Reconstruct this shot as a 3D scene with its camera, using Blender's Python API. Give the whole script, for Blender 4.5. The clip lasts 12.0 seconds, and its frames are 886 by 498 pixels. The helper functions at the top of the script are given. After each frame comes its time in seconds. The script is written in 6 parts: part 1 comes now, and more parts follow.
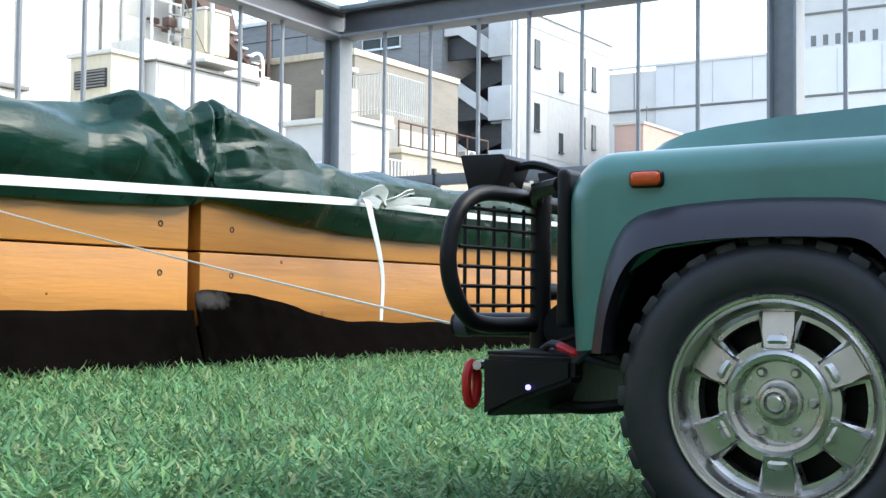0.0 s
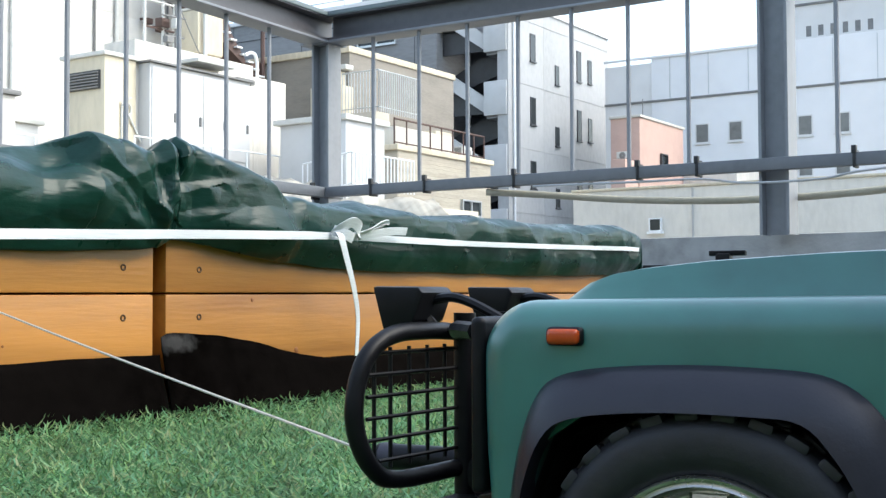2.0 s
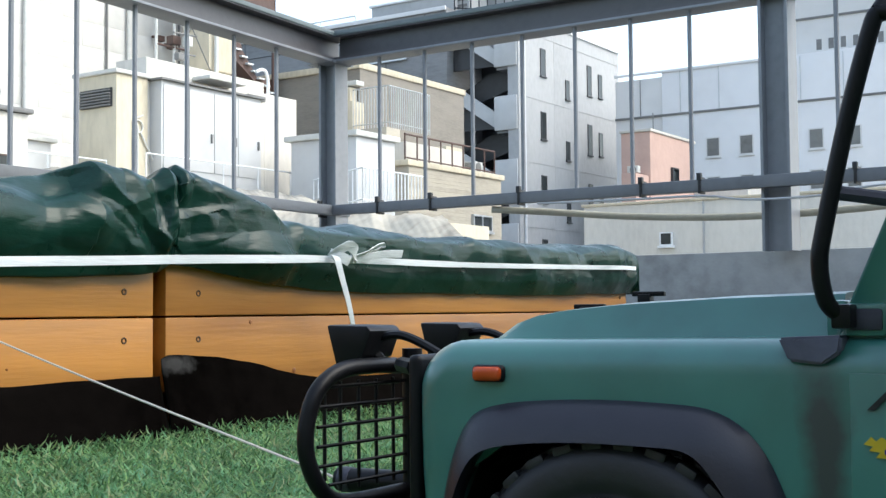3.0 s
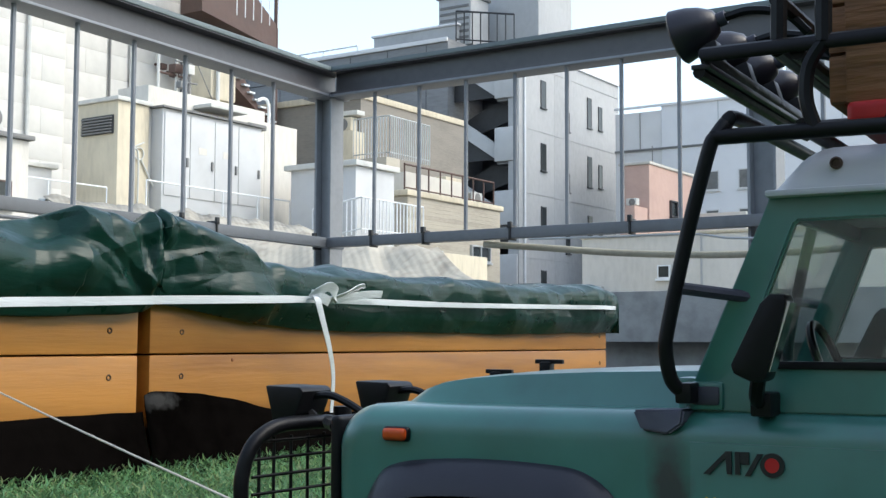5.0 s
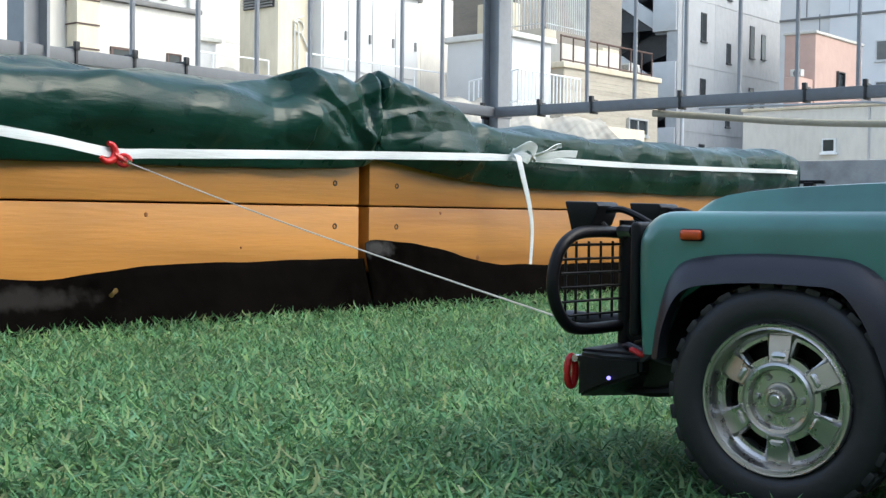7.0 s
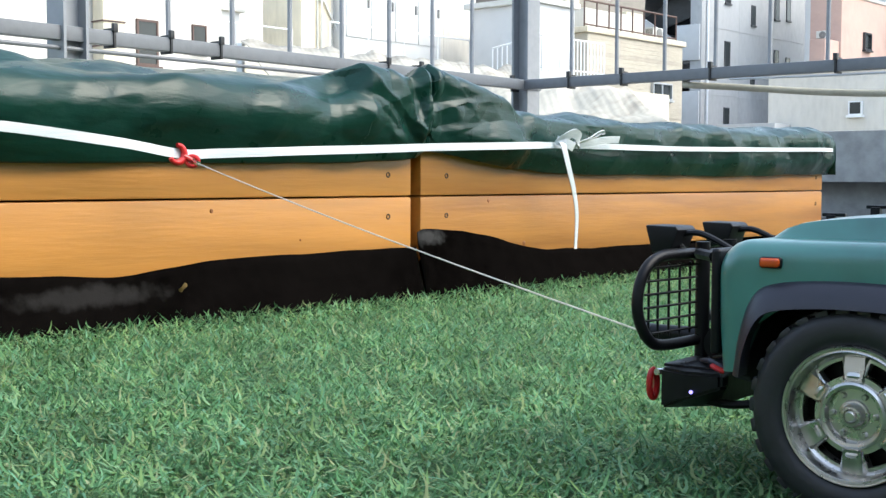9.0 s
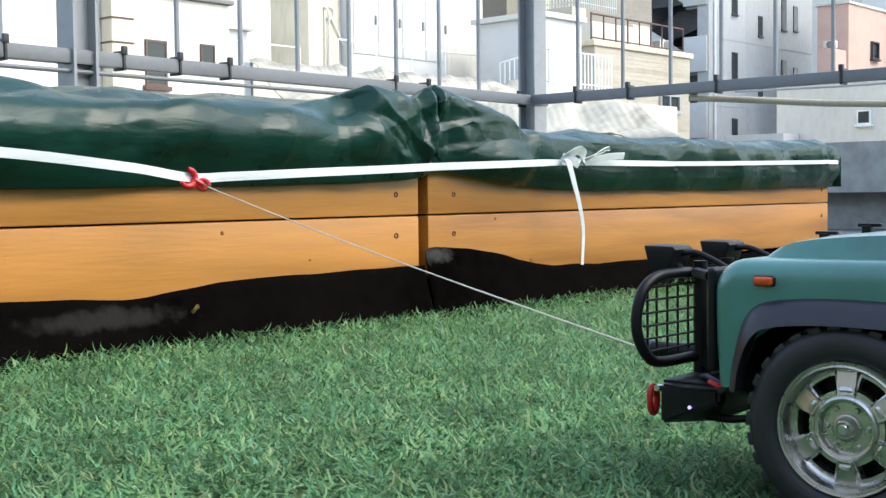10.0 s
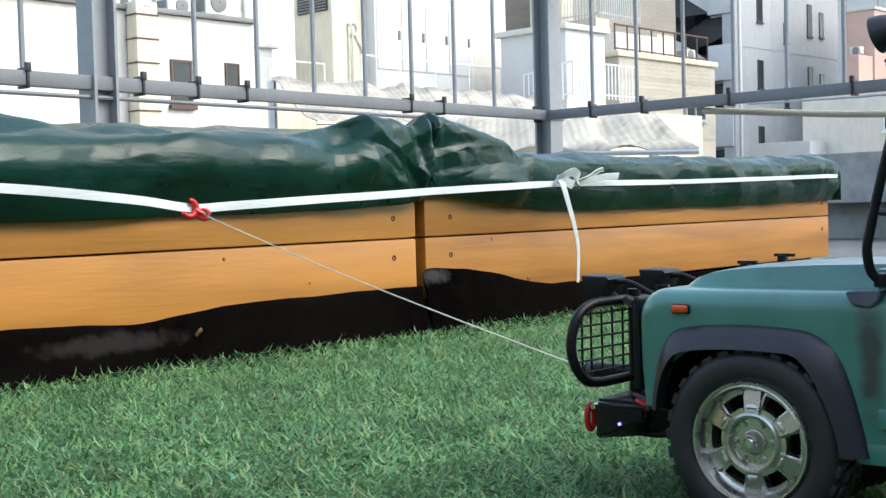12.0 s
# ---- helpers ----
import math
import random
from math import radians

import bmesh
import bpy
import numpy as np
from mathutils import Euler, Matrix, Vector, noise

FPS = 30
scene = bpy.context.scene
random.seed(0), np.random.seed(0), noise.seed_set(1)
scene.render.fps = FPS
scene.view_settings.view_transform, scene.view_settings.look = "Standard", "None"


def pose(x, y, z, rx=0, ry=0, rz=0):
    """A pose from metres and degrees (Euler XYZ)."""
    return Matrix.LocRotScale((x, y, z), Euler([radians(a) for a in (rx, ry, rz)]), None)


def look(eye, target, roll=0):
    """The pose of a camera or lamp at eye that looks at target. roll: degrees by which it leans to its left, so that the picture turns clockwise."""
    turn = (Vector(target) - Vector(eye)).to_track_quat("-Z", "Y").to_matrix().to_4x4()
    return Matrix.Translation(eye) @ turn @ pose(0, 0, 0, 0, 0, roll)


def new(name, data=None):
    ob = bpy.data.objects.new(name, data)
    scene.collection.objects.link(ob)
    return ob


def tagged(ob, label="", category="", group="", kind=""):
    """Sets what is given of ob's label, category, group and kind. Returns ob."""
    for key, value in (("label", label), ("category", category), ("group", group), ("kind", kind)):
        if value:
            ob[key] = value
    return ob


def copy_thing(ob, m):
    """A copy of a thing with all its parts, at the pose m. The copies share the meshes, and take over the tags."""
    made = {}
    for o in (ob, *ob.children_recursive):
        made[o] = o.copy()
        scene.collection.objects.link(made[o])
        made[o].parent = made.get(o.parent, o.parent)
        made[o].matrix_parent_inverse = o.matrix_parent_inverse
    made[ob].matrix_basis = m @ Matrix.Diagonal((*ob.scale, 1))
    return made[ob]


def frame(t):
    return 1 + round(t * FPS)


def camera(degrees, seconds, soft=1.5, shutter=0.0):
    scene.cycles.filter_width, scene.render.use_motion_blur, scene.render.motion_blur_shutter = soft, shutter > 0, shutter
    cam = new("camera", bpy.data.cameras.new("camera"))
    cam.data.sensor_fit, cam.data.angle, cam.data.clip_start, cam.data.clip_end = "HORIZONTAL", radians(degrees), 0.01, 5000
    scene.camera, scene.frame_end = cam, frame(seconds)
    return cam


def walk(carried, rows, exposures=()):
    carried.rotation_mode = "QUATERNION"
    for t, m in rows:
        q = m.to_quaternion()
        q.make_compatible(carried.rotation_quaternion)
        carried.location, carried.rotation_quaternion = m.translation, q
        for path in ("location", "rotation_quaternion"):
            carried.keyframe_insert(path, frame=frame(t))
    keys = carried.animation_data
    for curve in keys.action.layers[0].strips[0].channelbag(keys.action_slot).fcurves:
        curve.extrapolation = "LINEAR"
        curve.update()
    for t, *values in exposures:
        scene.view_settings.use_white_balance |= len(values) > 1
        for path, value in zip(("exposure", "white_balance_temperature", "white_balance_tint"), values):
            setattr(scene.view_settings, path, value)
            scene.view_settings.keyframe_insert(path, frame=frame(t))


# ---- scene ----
cam = camera(39.86, 12.0, soft=1.4)
PATH = [
    (0, (-0.359, 0.116, 0.083), (-1.441, 1.796, 0.169), 0.56),
    (0.5, (-0.337, 0.122, 0.099), (-1.432, 1.795, 0.143), 0.31),
    (1, (-0.336, 0.128, 0.125), (-1.411, 1.814, 0.160), 0.74),
    (1.5, (-0.329, 0.122, 0.135), (-1.398, 1.811, 0.185), 0.32),
    (2, (-0.354, 0.173, 0.144), (-1.434, 1.854, 0.221), -0.28),
    (2.5, (-0.317, 0.151, 0.146), (-1.413, 1.822, 0.236), -0.64),
    (3, (-0.303, 0.147, 0.154), (-1.399, 1.817, 0.255), -0.52),
    (5, (-0.232, 0.106, 0.171), (-1.326, 1.774, 0.320), 0.18),
    (5.5, (-0.221, 0.091, 0.166), (-1.321, 1.754, 0.325), 0.15),
    (6, (-0.222, 0.085, 0.163), (-1.329, 1.742, 0.326), -0.24),
    (6.5, (-0.194, 0.058, 0.150), (-1.385, 1.661, 0.264), -0.54),
    (7, (-0.227, -0.031, 0.140), (-1.521, 1.493, 0.081), 0.73),
    (7.5, (-0.281, -0.066, 0.153), (-1.577, 1.451, 0.014), 0.73),
    (9.5, (-0.210, -0.108, 0.180), (-1.541, 1.381, 0.076), -0.13),
    (10, (-0.205, -0.116, 0.184), (-1.539, 1.371, 0.093), -0.67),
    (10.5, (-0.169, -0.124, 0.191), (-1.519, 1.349, 0.108), -1.00),
    (11, (-0.158, -0.124, 0.194), (-1.511, 1.346, 0.115), -1.05),
    (11.5, (-0.121, -0.136, 0.196), (-1.487, 1.323, 0.121), -1.31),
    (12, (-0.113, -0.137, 0.201), (-1.482, 1.319, 0.131), -1.56),
]
EXPOSURE = [(0.0, 2.15, 6450, 5), (0.5, 2.2, 6450, 5), (1.0, 2.1, 6450, 5), (3.0, 1.63, 6450, 5), (5.5, 1.36, 6450, 5), (6.5, 1.40, 6450, 5), (7.0, 1.72, 6450, 5), (7.5, 2.03, 6450, 5), (9.5, 2.05, 6450, 5), (10.0, 1.95, 6450, 5), (12.0, 1.86, 6450, 5)]
walk(cam, [(t, look(eye, target, roll)) for t, eye, target, roll in PATH], EXPOSURE)

# world: bright hazy sky and a soft sun from the east side
SUN_AZ, SUN_EL = radians(62), radians(46)
world = bpy.data.worlds.new("sky")
scene.world = world
world.use_nodes = True
wn = world.node_tree
sky = wn.nodes.new("ShaderNodeTexSky")
sky.sky_type = "NISHITA"
sky.sun_disc = False
sky.sun_elevation, sky.sun_rotation = SUN_EL, SUN_AZ
sky.air_density, sky.dust_density, sky.ozone_density = 1.0, 2.0, 1.0
haze = wn.nodes.new("ShaderNodeHueSaturation")
haze.inputs["Saturation"].default_value = 0.78
wn.links.new(sky.outputs[0], haze.inputs["Color"])
wn.links.new(haze.outputs[0], wn.nodes["Background"].inputs[0])
wn.nodes["Background"].inputs[1].default_value = 0.15
sun = new("sun", bpy.data.lights.new("sun", "SUN"))
sun.data.energy, sun.data.angle, sun.data.color = 0.5, radians(40), (1.0, 0.96, 0.90)
sun.matrix_world = look((10 * math.sin(SUN_AZ) * math.cos(SUN_EL), 10 * math.cos(SUN_AZ) * math.cos(SUN_EL), 10 * math.sin(SUN_EL)), (0, 0, 0))


# ---- materials ----
def mat(name, col, rough=0.6, metal=0.0, var=0.2, scale=20.0, scale2=3.0, bump=0.15, bscale=None, stretch=(1, 1, 1), col2=None, spec=0.5, coat=0.0, each=0.0, island=0.0):
    """Base colour varied at two scales, roughness varied with it, and a fine relief."""
    m = bpy.data.materials.new(name)
    m.use_nodes = True
    t = m.node_tree
    n, k = t.nodes, t.links.new
    b = n["Principled BSDF"]
    co = n.new("ShaderNodeTexCoord")
    mp = n.new("ShaderNodeMapping")
    mp.inputs["Scale"].default_value = stretch
    k(co.outputs["Object"], mp.inputs[0])
    fine, big = n.new("ShaderNodeTexNoise"), n.new("ShaderNodeTexNoise")
    for tex, s, d in ((fine, scale, 6.0), (big, scale2, 4.0)):
        tex.inputs["Scale"].default_value, tex.inputs["Detail"].default_value = s, d
        k(mp.outputs[0], tex.inputs["Vector"])
    add = n.new("ShaderNodeMath")
    add.operation = "MULTIPLY_ADD"
    add.inputs[1].default_value = 0.45
    k(fine.outputs["Fac"], add.inputs[0])
    half = n.new("ShaderNodeMath")
    half.operation = "MULTIPLY"
    half.inputs[1].default_value = 0.55
    k(big.outputs["Fac"], half.inputs[0])
    k(half.outputs[0], add.inputs[2])
    fac = add.outputs[0]
    if each or island:
        src = n.new("ShaderNodeObjectInfo").outputs["Random"] if each else n.new("ShaderNodeNewGeometry").outputs["Random Per Island"]
        sh = n.new("ShaderNodeMath")
        sh.operation = "MULTIPLY_ADD"
        sh.inputs[1].default_value = each or island
        k(src, sh.inputs[0])
        k(fac, sh.inputs[2])
        lo = n.new("ShaderNodeMath")
        lo.operation = "SUBTRACT"
        lo.inputs[1].default_value = (each or island) / 2
        k(sh.outputs[0], lo.inputs[0])
        fac = lo.outputs[0]
    ramp = n.new("ShaderNodeValToRGB")
    dark = col2 or tuple(c * (1 - var) for c in col)
    light = tuple(min(1.0, c * (1 + var * 0.6)) for c in col)
    ramp.color_ramp.elements[0].position, ramp.color_ramp.elements[1].position = 0.3, 0.7
    ramp.color_ramp.elements[0].color, ramp.color_ramp.elements[1].color = (*dark, 1), (*light, 1)
    mid = ramp.color_ramp.elements.new(0.5)
    mid.color = (*col, 1)
    k(fac, ramp.inputs[0])
    k(ramp.outputs[0], b.inputs["Base Color"])
    rr = n.new("ShaderNodeMapRange")
    rr.inputs["To Min"].default_value, rr.inputs["To Max"].default_value = max(0.02, rough - 0.1), min(1.0, rough + 0.1)
    k(fine.outputs["Fac"], rr.inputs["Value"])
    k(rr.outputs[0], b.inputs["Roughness"])
    b.inputs["Metallic"].default_value = metal
    b.inputs["Specular IOR Level"].default_value = spec
    b.inputs["Coat Weight"].default_value, b.inputs["Coat Roughness"].default_value = coat, 0.28
    if bump:
        bp = n.new("ShaderNodeBump")
        bp.inputs["Strength"].default_value, bp.inputs["Distance"].default_value = bump, 0.4 / (bscale or scale)
        src = fine
        if bscale:
            src = n.new("ShaderNodeTexNoise")
            src.inputs["Scale"].default_value = bscale
            src.inputs["Detail"].default_value = 3.0
            k(mp.outputs[0], src.inputs["Vector"])
        k(src.outputs["Fac"], bp.inputs["Height"])
        k(bp.outputs[0], b.inputs["Normal"])
    return m


def glass(name, tint=(0.97, 0.99, 0.98), rough=0.03, clear=1.0):
    m = bpy.data.materials.new(name)
    m.use_nodes = True
    t = m.node_tree
    n, k = t.nodes, t.links.new
    gl, tr, mx, fr = n.new("ShaderNodeBsdfGlossy"), n.new("ShaderNodeBsdfTransparent"), n.new("ShaderNodeMixShader"), n.new("ShaderNodeLayerWeight")
    gl.inputs["Roughness"].default_value = rough
    tr.inputs["Color"].default_value = (*[c * clear for c in tint], 1)
    pw, ma = n.new("ShaderNodeMath"), n.new("ShaderNodeMath")
    pw.operation, ma.operation = "POWER", "MULTIPLY_ADD"
    pw.inputs[1].default_value, ma.inputs[1].default_value, ma.inputs[2].default_value = 5.0, 0.85, 0.06
    fr.inputs["Blend"].default_value = 0.5
    k(fr.outputs["Facing"], pw.inputs[0])
    k(pw.outputs[0], ma.inputs[0])
    k(ma.outputs[0], mx.inputs[0])
    k(tr.outputs[0], mx.inputs[1])
    k(gl.outputs[0], mx.inputs[2])
    k(mx.outputs[0], n["Material Output"].inputs[0])
    return m


def glow(name, col, power):
    m = mat(name, col, 0.3, bump=0)
    b = m.node_tree.nodes["Principled BSDF"]
    b.inputs["Emission Color"].default_value, b.inputs["Emission Strength"].default_value = (*col, 1), power
    return m


WOOD = mat("stained_wood", (0.395, 0.170, 0.030), 0.46, var=0.36, scale=9, scale2=3.6, bump=0.05, bscale=34, stretch=(6, 0.5, 6.5), col2=(0.275, 0.108, 0.018), coat=0.15, each=0.16)
END_GRAIN = mat("wood_end_grain", (0.22, 0.075, 0.015), 0.6, var=0.3, scale=60)
BOLT = mat("bolt_brown", (0.07, 0.034, 0.013), 0.5, metal=0.4, var=0.4, scale=300)
BLACK_SHEET = mat("black_sheet", (0.0036, 0.0030, 0.0027), 0.85, var=0.6, scale=40, scale2=4, bump=0.3, spec=0.0)


def dusty(m, centre, size, dust):
    """A patch of dust with a ragged edge on one spot of a material."""
    t = m.node_tree
    n, k = t.nodes, t.links.new
    b = n["Principled BSDF"]
    old = b.inputs["Base Color"].links[0].from_socket
    co, mp, ln, no = n.new("ShaderNodeTexCoord"), n.new("ShaderNodeMapping"), n.new("ShaderNodeVectorMath"), n.new("ShaderNodeTexNoise")
    ln.operation = "LENGTH"
    mp.inputs["Scale"].default_value = [1 / s for s in size]
    mp.inputs["Location"].default_value = [-c / s for c, s in zip(centre, size)]
    no.inputs["Scale"].default_value, no.inputs["Detail"].default_value = 55.0, 6.0
    k(co.outputs["Object"], mp.inputs[0])
    k(mp.outputs[0], ln.inputs[0])
    k(co.outputs["Object"], no.inputs["Vector"])
    ad, mr, mx = n.new("ShaderNodeMath"), n.new("ShaderNodeMapRange"), n.new("ShaderNodeMixRGB")
    ad.operation = "MULTIPLY_ADD"
    ad.inputs[1].default_value = 1.6
    k(no.outputs["Fac"], ad.inputs[0])
    k(ln.outputs["Value"], ad.inputs[2])
    mr.inputs["From Min"].default_value, mr.inputs["From Max"].default_value = 1.95, 1.3
    k(ad.outputs[0], mr.inputs["Value"])
    k(mr.outputs[0], mx.inputs[0])
    k(old, mx.inputs[1])
    mx.inputs[2].default_value = (*dust, 1)
    k(mx.outputs[0], b.inputs["Base Color"])


dusty(BLACK_SHEET, (-1.53, 0.735, 0.030), (0.3, 0.115, 0.015), (0.020, 0.0185, 0.0175))
dusty(BLACK_SHEET, (-1.545, 1.362, 0.083), (0.3, 0.040, 0.014), (0.040, 0.039, 0.038))
DRY_LEAF = mat("dry_leaf", (0.22, 0.13, 0.04), 0.8, var=0.4, scale=200, scale2=60)
TARP = mat("tarp", (0.0036, 0.029, 0.0205), 0.30, var=0.35, scale=30, scale2=4, bump=0.08, bscale=260, spec=0.29)
tn = TARP.node_tree
# long faint pulls in the weave
pull, pmap, pb = tn.nodes.new("ShaderNodeTexNoise"), tn.nodes.new("ShaderNodeMapping"), tn.nodes.new("ShaderNodeBump")
pmap.inputs["Scale"].default_value = (6, 3, 14)
pull.inputs["Scale"].default_value, pull.inputs["Detail"].default_value = 4.0, 5.0
pb.inputs["Strength"].default_value, pb.inputs["Distance"].default_value = 0.35, 0.006
tn.links.new([n for n in tn.nodes if n.type == "TEX_COORD"][0].outputs["Object"], pmap.inputs[0])
tn.links.new(pmap.outputs[0], pull.inputs["Vector"])
tn.links.new(pull.outputs["Fac"], pb.inputs["Height"])
tn.links.new([n for n in tn.nodes if n.type == "BUMP"][0].outputs[0], pb.inputs["Normal"])
tn.links.new(pb.outputs[0], tn.nodes["Principled BSDF"].inputs["Normal"])
STRAP = mat("strap", (0.62, 0.65, 0.67), 0.45, var=0.12, scale=120, scale2=25, bump=0.25, stretch=(1, 0.3, 3))
STEEL_PAINT = mat("grey_paint", (0.215, 0.225, 0.238), 0.5, var=0.2, scale=25, scale2=2, bump=0.08)
STEEL_DARK = mat("grey_rail_paint", (0.135, 0.142, 0.150), 0.5, var=0.2, scale=30, scale2=3, bump=0.08)
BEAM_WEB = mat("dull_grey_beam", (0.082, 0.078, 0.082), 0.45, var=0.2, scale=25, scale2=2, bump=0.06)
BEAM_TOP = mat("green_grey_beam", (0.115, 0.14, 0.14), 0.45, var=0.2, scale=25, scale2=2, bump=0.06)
CONCRETE = mat("parapet_concrete", (0.36, 0.362, 0.35), 0.85, var=0.38, scale=14, scale2=1.8, bump=0.25, bscale=60)
GUTTER = mat("grey_screed", (0.13, 0.135, 0.135), 0.9, var=0.35, scale=30, scale2=3, bump=0.3)
TURF_BASE = mat("turf_backing", (0.070, 0.115, 0.048), 0.95, var=0.35, scale=90, scale2=6)
TIE = mat("black_tie", (0.012, 0.012, 0.013), 0.5, var=0.3, scale=200)
HOSE = mat("beige_hose", (0.42, 0.39, 0.30), 0.6, var=0.2, scale=40)
WHITE_WALL = mat("white_render", (0.58, 0.555, 0.50), 0.85, var=0.16, scale=7, scale2=0.35, bump=0.25, bscale=14, stretch=(1, 1, 0.35))
WHITE_PANEL = mat("white_panel", (0.52, 0.525, 0.525), 0.5, var=0.16, scale=2, scale2=0.4, bump=0.03)
CREAM_WALL = mat("cream_render", (0.56, 0.50, 0.38), 0.85, var=0.26, scale=8, scale2=0.5, bump=0.25, stretch=(1, 1, 0.3))
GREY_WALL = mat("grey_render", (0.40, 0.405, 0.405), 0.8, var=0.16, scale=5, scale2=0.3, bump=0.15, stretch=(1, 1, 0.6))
GREY_DARK = mat("apartment_dark_grey", (0.20, 0.205, 0.21), 0.7, var=0.32, scale=5, scale2=0.25, bump=0.05, stretch=(0.5, 0.5, 2.5))
BEIGE_TILE = mat("beige_tile", (0.385, 0.35, 0.285), 0.7, var=0.2, scale=5, scale2=0.7, bump=0.1, stretch=(1, 1, 4), each=0.2)
PINK_WALL = mat("pink_render", (0.50, 0.345, 0.29), 0.85, var=0.12, scale=2, scale2=0.4)
SLAB = mat("white_wall_panel", (0.61, 0.595, 0.555), 0.85, var=0.10, scale=3, scale2=0.3, bump=0.04)
FAR_WHITE = mat("far_white_cladding", (0.72, 0.72, 0.72), 0.6, var=0.10, scale=1.0, scale2=0.2, bump=0.02)
FAR_GREY = mat("far_grey_wall", (0.62, 0.615, 0.60), 0.7, var=0.14, scale=1.0, scale2=0.2, bump=0.02)
DARK_METAL = mat("dark_steel", (0.03, 0.032, 0.036), 0.5, var=0.3, scale=4)
BROWN_STEEL = mat("brown_steel", (0.085, 0.048, 0.038), 0.6, var=0.3, scale=3, scale2=0.6)
WHITE_RAIL = mat("white_rail_paint", (0.72, 0.74, 0.75), 0.5, var=0.1, scale=6)
AWNING = mat("corrugated_sheet", (0.38, 0.35, 0.285), 0.85, var=0.4, scale=7, scale2=1.6, bump=0.15, stretch=(1.6, 0.6, 1), col2=(0.20, 0.175, 0.135))
WINDOW = mat("window_glass", (0.03, 0.036, 0.038), 0.15, var=0.3, scale=1, bump=0, spec=0.25)
PALE_WINDOW = mat("pale_window_glass", (0.17, 0.175, 0.17), 0.2, var=0.3, scale=1, bump=0, spec=0.3)
ALU = mat("aluminium", (0.50, 0.52, 0.53), 0.4, metal=0.7, var=0.15, scale=8, bump=0.03)
UNIT = mat("appliance_grey", (0.55, 0.55, 0.52), 0.6, var=0.12, scale=6)
LOUVRE = mat("louvre_grey", (0.17, 0.17, 0.165), 0.6, var=0.2, scale=6)
TAUPE = mat("taupe_tile", (0.22, 0.20, 0.17), 0.75, var=0.2, scale=5, scale2=0.7, bump=0.1, stretch=(1, 1, 4))
GROUND = mat("street", (0.08, 0.08, 0.08), 0.9, var=0.3, scale=2, scale2=0.1)

PAINT = mat("matt_green_paint", (0.038, 0.168, 0.142), 0.36, var=0.26, scale=50, scale2=13, bump=0.05, bscale=500, spec=0.5, coat=0.9)
dusty(PAINT, (-0.0745, 0.086, 0.104), (0.0085, 0.03, 0.036), (0.030, 0.036, 0.042))
CAP_GREY = mat("violet_grey_plastic", (0.095, 0.095, 0.135), 0.6, var=0.4, scale=120, scale2=40, bump=0.2)
ROOF_PAINT = mat("silver_white_paint", (0.50, 0.51, 0.54), 0.38, var=0.3, scale=45, scale2=14, bump=0.06, stretch=(0.5, 1, 2.5), col2=(0.27, 0.25, 0.27))
FLARE = mat("black_plastic_flare", (0.018, 0.017, 0.026), 0.36, var=0.3, scale=90, scale2=16, bump=0.12, bscale=600)
GREY_PLASTIC = mat("worn_grey_plastic", (0.045, 0.045, 0.065), 0.6, var=0.35, scale=160, scale2=40, bump=0.2)
CAR_BLACK = mat("satin_black", (0.0065, 0.0065, 0.0080), 0.42, var=0.3, scale=120, scale2=30, bump=0.06, spec=0.22)
RUBBER = mat("tyre_rubber", (0.017, 0.017, 0.020), 0.5, var=0.35, scale=150, scale2=30, bump=0.15)
RIM = mat("grey_alloy", (0.58, 0.56, 0.53), 0.29, metal=0.95, var=0.16, scale=120, scale2=40, bump=0.04)
CHROME = mat("bright_metal", (0.62, 0.62, 0.62), 0.2, metal=1.0, var=0.1, scale=200, bump=0)
ORANGE = mat("orange_lens", (0.55, 0.075, 0.012), 0.22, var=0.15, scale=200, bump=0.05)
RED = mat("red_plastic", (0.50, 0.012, 0.014), 0.4, var=0.2, scale=150, bump=0.05)
BLACK_PRINT = mat("black_print", (0.012, 0.013, 0.014), 0.5, var=0.1, bump=0)
YELLOW = mat("yellow_print", (0.62, 0.44, 0.02), 0.5, var=0.15, scale=300, bump=0)
VIOLET = mat("violet_print", (0.07, 0.045, 0.20), 0.5, var=0.2, scale=300, bump=0)
CRATE = mat("crate_wood", (0.24, 0.11, 0.045), 0.7, var=0.4, scale=60, scale2=14, bump=0.3, stretch=(0.5, 1, 4), col2=(0.08, 0.035, 0.015))
ROPE = mat("steel_rope", (0.60, 0.56, 0.49), 0.8, metal=0.0, var=0.3, scale=700, bump=0.3)
CAR_GLASS = glass("clear_glass", clear=0.95)
LED = glow("led", (0.26, 0.22, 1.0), 0.8)


# ---- mesh helpers ----
def part(name, bm, material, parent=None, label="", flat=False):
    """Links a bmesh as one mesh object, under parent where there is one."""
    me = bpy.data.meshes.new(name)
    bmesh.ops.recalc_face_normals(bm, faces=bm.faces)
    bm.to_mesh(me)
    bm.free()
    me.materials.append(material)
    if not flat:
        size = sorted(p.area for p in me.polygons)
        wide = 4 * size[len(size) // 2] if len(size) < 400 else 9e9
        me.polygons.foreach_set("use_smooth", [p.area < wide and len(p.vertices) < 5 for p in me.polygons])
        me.set_sharp_from_angle(angle=0.65)
    ob = new(name, me)
    ob.parent = parent
    if label:
        tagged(ob, label)
    return ob


